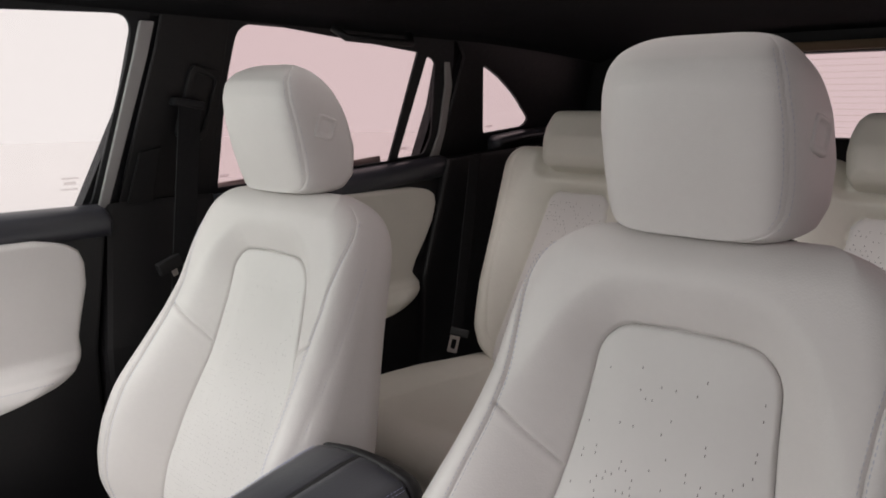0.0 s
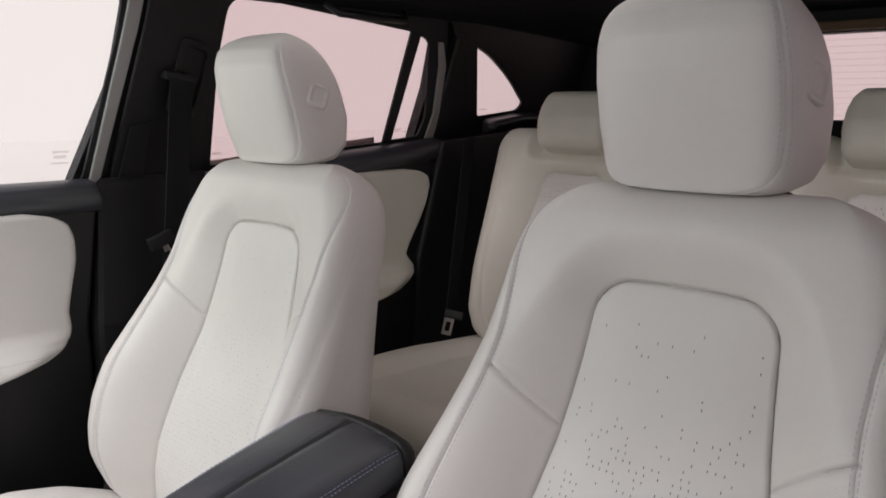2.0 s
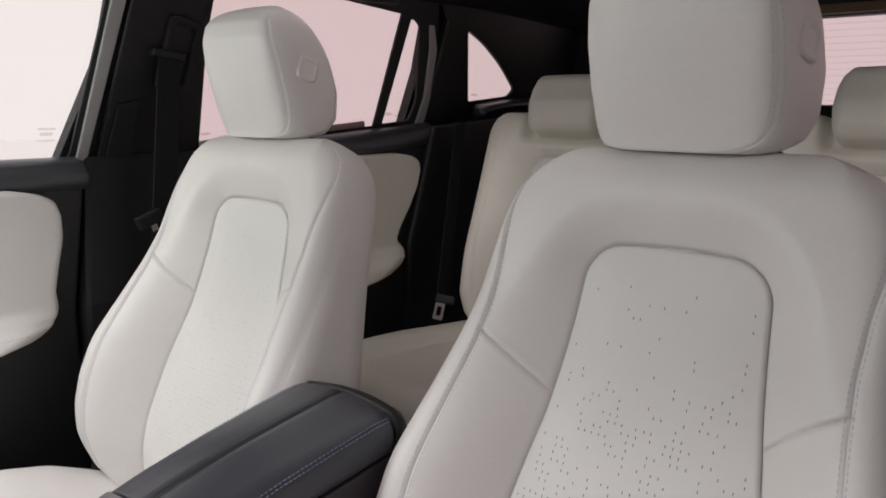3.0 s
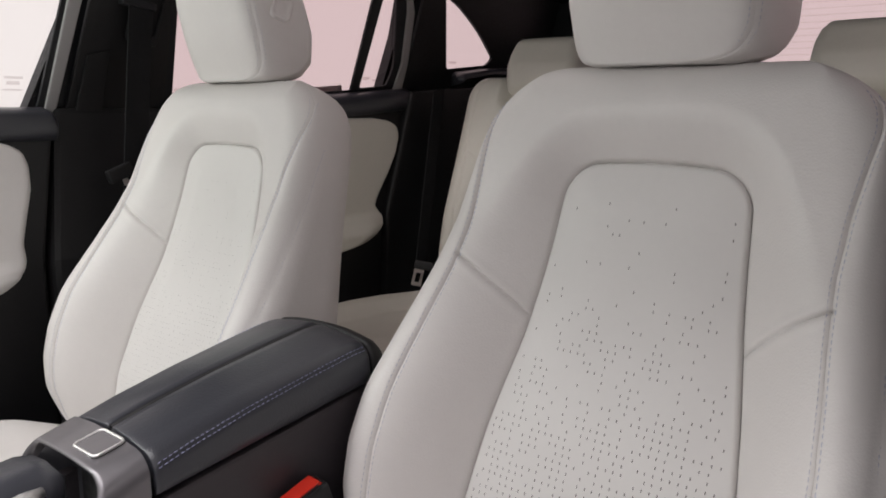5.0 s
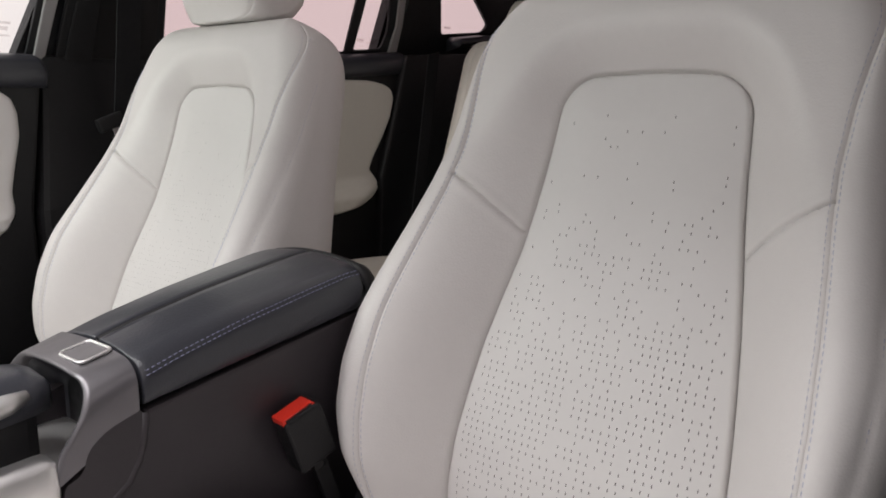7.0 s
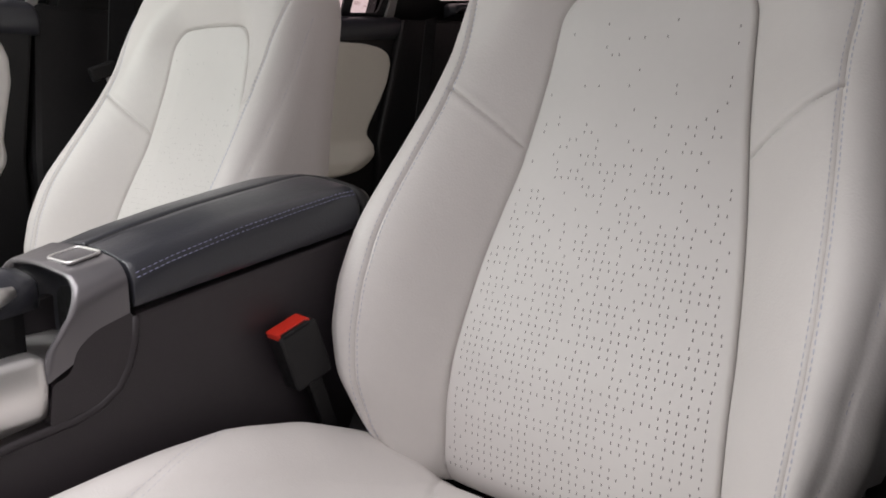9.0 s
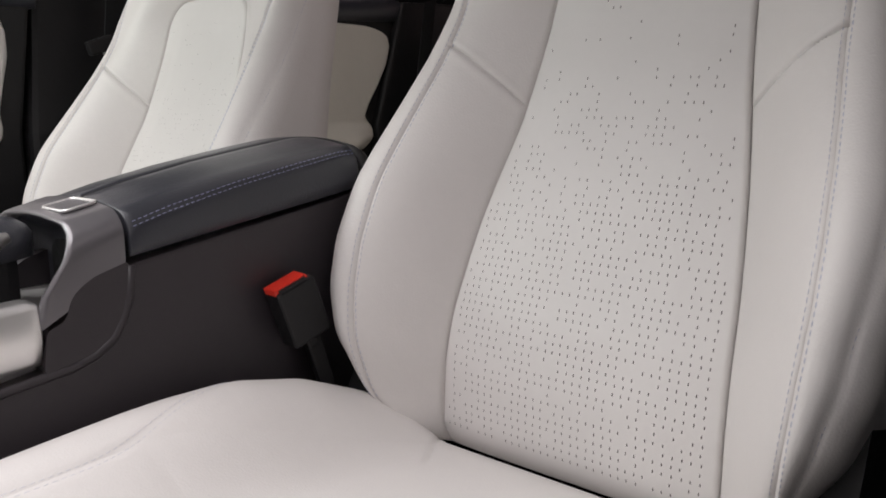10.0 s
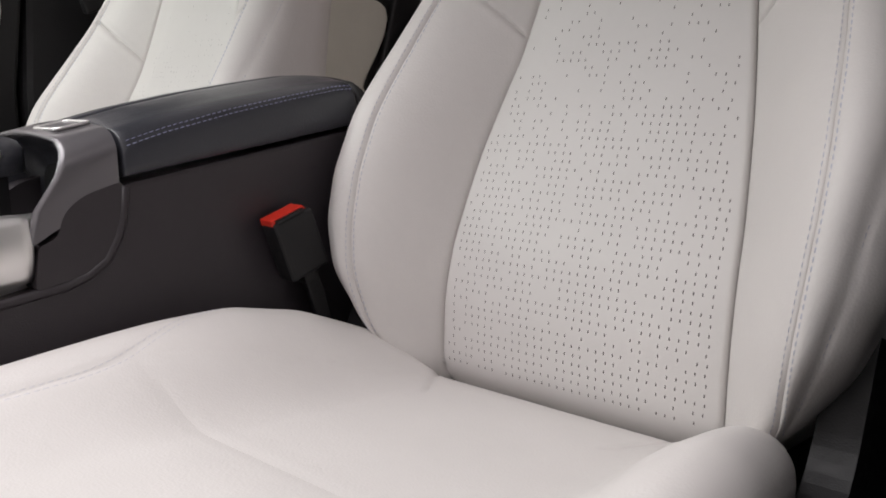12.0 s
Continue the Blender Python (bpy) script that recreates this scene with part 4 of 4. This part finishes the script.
part("painted_edge", bevelled(plate([(0.636, 0.80), (0.664, 1.08), (0.668, 1.142), (0.694, 1.142), (0.690, 1.08), (0.656, 0.80)], [], side_place(-1, -0.002), 0.012), 0.003), GREY_PAINT, front_door, "grey painted door edge")
door_glass("pane", [(-0.25, 0.79), (-0.25, 1.18), (0.67, 1.18), (0.65, 0.79)], GLASS_FRONT, front_door)
part("door_card", bevelled(plate([(-0.35, 0.10), (-0.35, 0.80), (0.635, 0.80), (0.60, 0.55), (0.60, 0.10)], [], flat_place(0.722), 0.05), 0.006), BLACK_PLASTIC, front_door)


def rail_sections(y0, y1, z_of, x_in, yend=0.012):
    secs = []
    for y, e in ((y0, 0.0), (y1 - yend, 0.0), (y1 - yend * 0.4, 0.004), (y1, 0.012)):
        z = z_of(y)
        secs.append([(-0.765, y, z - 0.05), (-0.765, y, z + 0.004), (-0.745, y, z + 0.008 - e), (x_in - 0.012, y, z + 0.003 - e), (x_in - e * 0.2, y, z - 0.010 - e), (x_in - 0.001, y, z - 0.03), (x_in - 0.008, y, z - 0.05)])
    return secs


part("belt_rail", loft(rail_sections(-0.35, 0.64, lambda y: 0.812 + 0.0 * y, -0.712)), BLACK_LEATHER, front_door, "black padded belt rail", True)


def door_insert(right, z0, z1, y0, x_base, parent, mat, crease, swell):
    """The ivory field of a door card, swelling into the armrest at its lower edge."""
    def front(u, v, e):
        t = smooth((crease + 0.03 - v) / 0.06)
        return 0.010 + swell * t * smooth((right(v) - u) / 0.10 + 0.25) - rounded(e, 0.012) - 0.002 * np.exp(-((v - crease) / 0.003) ** 2)
    pcs = pillow(z0, z1, lambda v: y0 + 0 * v, right, front, lambda u, v, e: -0.006 + 0 * u,
                 lambda p: np.stack([x_base + p[:, 2], p[:, 0], p[:, 1]], axis=1), 60, 80, side=2)
    return link_mesh("ivory_insert", *pcs["body"], mat, parent, "ivory leather door insert and armrest")


fd_right = curve((0.486, 0.40), (0.497, 0.475), (0.508, 0.52), (0.525, 0.549), (0.545, 0.563), (0.56, 0.566), (0.585, 0.563), (0.62, 0.57), (0.68, 0.584), (0.72, 0.584), (0.745, 0.575), (0.76, 0.55), (0.770, 0.50))
ins = door_insert(fd_right, 0.486, 0.770, -0.30, -0.716, front_door, LEATHER, 0.535, 0.045)
dashes("stitching", [(-0.664, y, 0.527) for y in np.linspace(0.0, 0.5, 30)], [(1, 0, 0.3)] * 30, THREAD, ins)

rear_door = empty("rear_door", "closed rear passenger door with ivory leather card and tinted glass", "car door", "passenger side doors")
rw = round_poly(REAR_WIN, [0.005, 0.03, 0.06, 0.04, 0.004, 0.004])
rs = round_poly(REAR_SMALL, [0.004, 0.006, 0.02, 0.04, 0.012])
part("window_frame", bevelled(plate([(0.868, 0.79), (0.843, 1.04), (0.843, 1.19), (1.46, 1.19), (1.50, 1.10), (1.535, 0.93), (1.535, 0.79)], [rw, rs], side_place(-1, 0.004), 0.008), 0.002), RUBBER, rear_door, "black window seal frame with a divider bar")
part("painted_edge", bevelled(plate([(1.523, 0.86), (1.525, 0.93), (1.49, 1.05), (1.462, 1.105), (1.478, 1.105), (1.515, 1.05), (1.548, 0.93), (1.556, 0.86)], [], side_place(-1, -0.002), 0.012), 0.003), GREY_PAINT, rear_door, "grey painted door edge")
door_glass("pane", [(0.86, 0.80), (0.86, 1.18), (1.372, 1.18), (1.388, 0.80)], GLASS_REAR, rear_door)
door_glass("fixed_pane", [(1.390, 0.80), (1.376, 1.18), (1.52, 1.18), (1.52, 0.80)], GLASS_REAR, rear_door)
# pale metal instead of body paint puts in the sill's white reflection
part("sill_lip", box(0.012, 0.50, 0.022, pose(-0.772, 1.12, 0.844, 4.3, 0, 0), 0.003), ALUMINIUM, rear_door, "window sill lip in pale metal for its white reflection")
part("door_card", bevelled(plate([(0.88, 0.10), (0.88, 0.80), (1.56, 0.84), (1.50, 0.55), (1.46, 0.10)], [], flat_place(0.722), 0.05), 0.006), BLACK_PLASTIC, rear_door)
part("belt_rail", loft(rail_sections(0.875, 1.57, lambda y: 0.812 + 0.075 * (y - 0.9), -0.708)), BLACK_LEATHER, rear_door, "black padded belt rail", True)
rd_right = curve((0.470, 1.34), (0.48, 1.39), (0.50, 1.43), (0.52, 1.452), (0.54, 1.452), (0.57, 1.425), (0.60, 1.44), (0.65, 1.475), (0.70, 1.505), (0.745, 1.518), (0.77, 1.51), (0.785, 1.48), (0.792, 1.42))
door_insert(rd_right, 0.470, 0.792, 0.93, -0.716, rear_door, LEATHER_REAR, 0.53, 0.03)

# ---- belts and small fittings ----
belt = empty("seat_belt", "black seat belt hanging from its pillar guide", "seat belt", "seat belts")
part("guide_surround", bevelled(plate(round_poly([(0.765, 0.94), (0.775, 1.075), (0.842, 1.06), (0.832, 0.93)], 0.015), [round_poly([(0.778, 0.955), (0.786, 1.06), (0.832, 1.05), (0.823, 0.945)], 0.012)], side_place(-1, -0.008), 0.02), 0.003), BLACK_PLASTIC, belt)
part("guide", box(0.022, 0.066, 0.015, pose(-0.665, 0.778, 1.003, -8, 0, 0), 0.005), RUBBER, belt)
part("webbing", bevelled(plate([(0.700, 0.42), (0.757, 1.0), (0.803, 1.0), (0.748, 0.42)], [], lambda a, b, d: (side_x(b) + 0.014 + d if b > 0.9 else -0.672 + d, a, b), 0.003), 0.001), BELT, belt)
part("tongue", box(0.014, 0.05, 0.025, pose(-0.663, 0.720, 0.703, 20, 0, 0), 0.004), BLACK_PLASTIC, belt)
part("tongue_plate", box(0.004, 0.012, 0.014, pose(-0.662, 0.729, 0.687, 20, 0, 0), 0.001), CHROME, belt, "steel tongue plate")

rear_tongue = empty("rear_belt_tongue", "steel belt tongue on a black belt beside the rear bench", "belt tongue")
part("plate", plate(round_poly([(-0.013, -0.022), (-0.013, 0.022), (0.013, 0.022), (0.013, -0.022)], 0.004), [round_poly([(-0.006, -0.012), (-0.006, 0.012), (0.006, 0.012), (0.006, -0.012)], 0.003)], lambda a, b, d: (a, d, b), 0.003), CHROME, rear_tongue)
part("grip", box(0.05, 0.012, 0.022, pose(0.01, 0, 0.032), 0.005), BLACK_PLASTIC, rear_tongue)
rear_tongue.matrix_basis = pose(-0.575, 1.435, 0.398, -20, 8, 25)

handle = empty("grab_handle", "folded black grab handle on the headliner", "grab handle")
part("grip", tube([(-0.575, 1.06, 1.155), (-0.55, 1.075, 1.135), (-0.548, 1.17, 1.133), (-0.55, 1.265, 1.135), (-0.575, 1.28, 1.155)], 0.008, 10), BLACK_PLASTIC, handle, "", True)
tagged(part("tailgate_header", box(0.98, 0.05, 0.022, pose(0, 2.125, 1.145), 0.005), TAN), "tan edge above the rear window", "trim", kind="structure")

# etched marks on the glass, as plain bars
for y, z, w, h in ((0.585, 0.868, 0.030, 0.004), (0.585, 0.858, 0.022, 0.006), (0.585, 0.848, 0.030, 0.003), (0.905, 0.850, 0.02, 0.006), (1.425, 0.886, 0.022, 0.008), (1.462, 0.884, 0.028, 0.003), (1.466, 0.890, 0.016, 0.003), (1.742, 0.938, 0.028, 0.006)):
    m = part("glass_mark", plate([(y - w / 2, z), (y - w / 2, z + h), (y + w / 2, z + h), (y + w / 2, z)], [], side_place(-1, 0.0122), 0.0004), PRINT, front_door if y < 0.7 else rear_door if y < 1.6 else None, "small grey etched glass mark")
    if y > 1.6:
        tagged(m, "small grey etched mark on the quarter glass", "glass mark", kind="structure")
for k in range(13):
    z = 0.925 + k * 0.0158
    tagged(part("heater_line", plate([(-0.54, z), (-0.54, z + 0.0012), (0.54, z + 0.0012), (0.54, z)], [], lambda a, b, d: BACK(a, b, d + 0.0285), 0.0008), PRINT, bpy.data.objects["window_rear"]))

ledge = part("quarter_ledge", loft([[(-0.70, y, z), (-0.66 + (y - 1.7) * 0.05, y, z - 0.006), (-0.655 + (y - 1.7) * 0.05, y, z - 0.02), (-0.70, y, z - 0.03)] for y, z in ((1.72, 0.905), (1.735, 0.915), (1.85, 0.928), (2.0, 0.935), (2.05, 0.93))]), BLACK_LEATHER, None, "", True)
tagged(ledge, "black trim ledge under the quarter window", "trim", kind="structure")
rear_belt = empty("rear_seat_belt", "black rear seat belt running down beside the bench", "seat belt", "seat belts")
part("webbing", bevelled(plate([(1.60, 0.86), (1.645, 0.87), (1.50, 0.40), (1.455, 0.40)], [], lambda y, z, d: (-0.664 + d + (0.06 if z < 0.6 else 0), y, z), 0.003), 0.001), BELT, rear_belt)
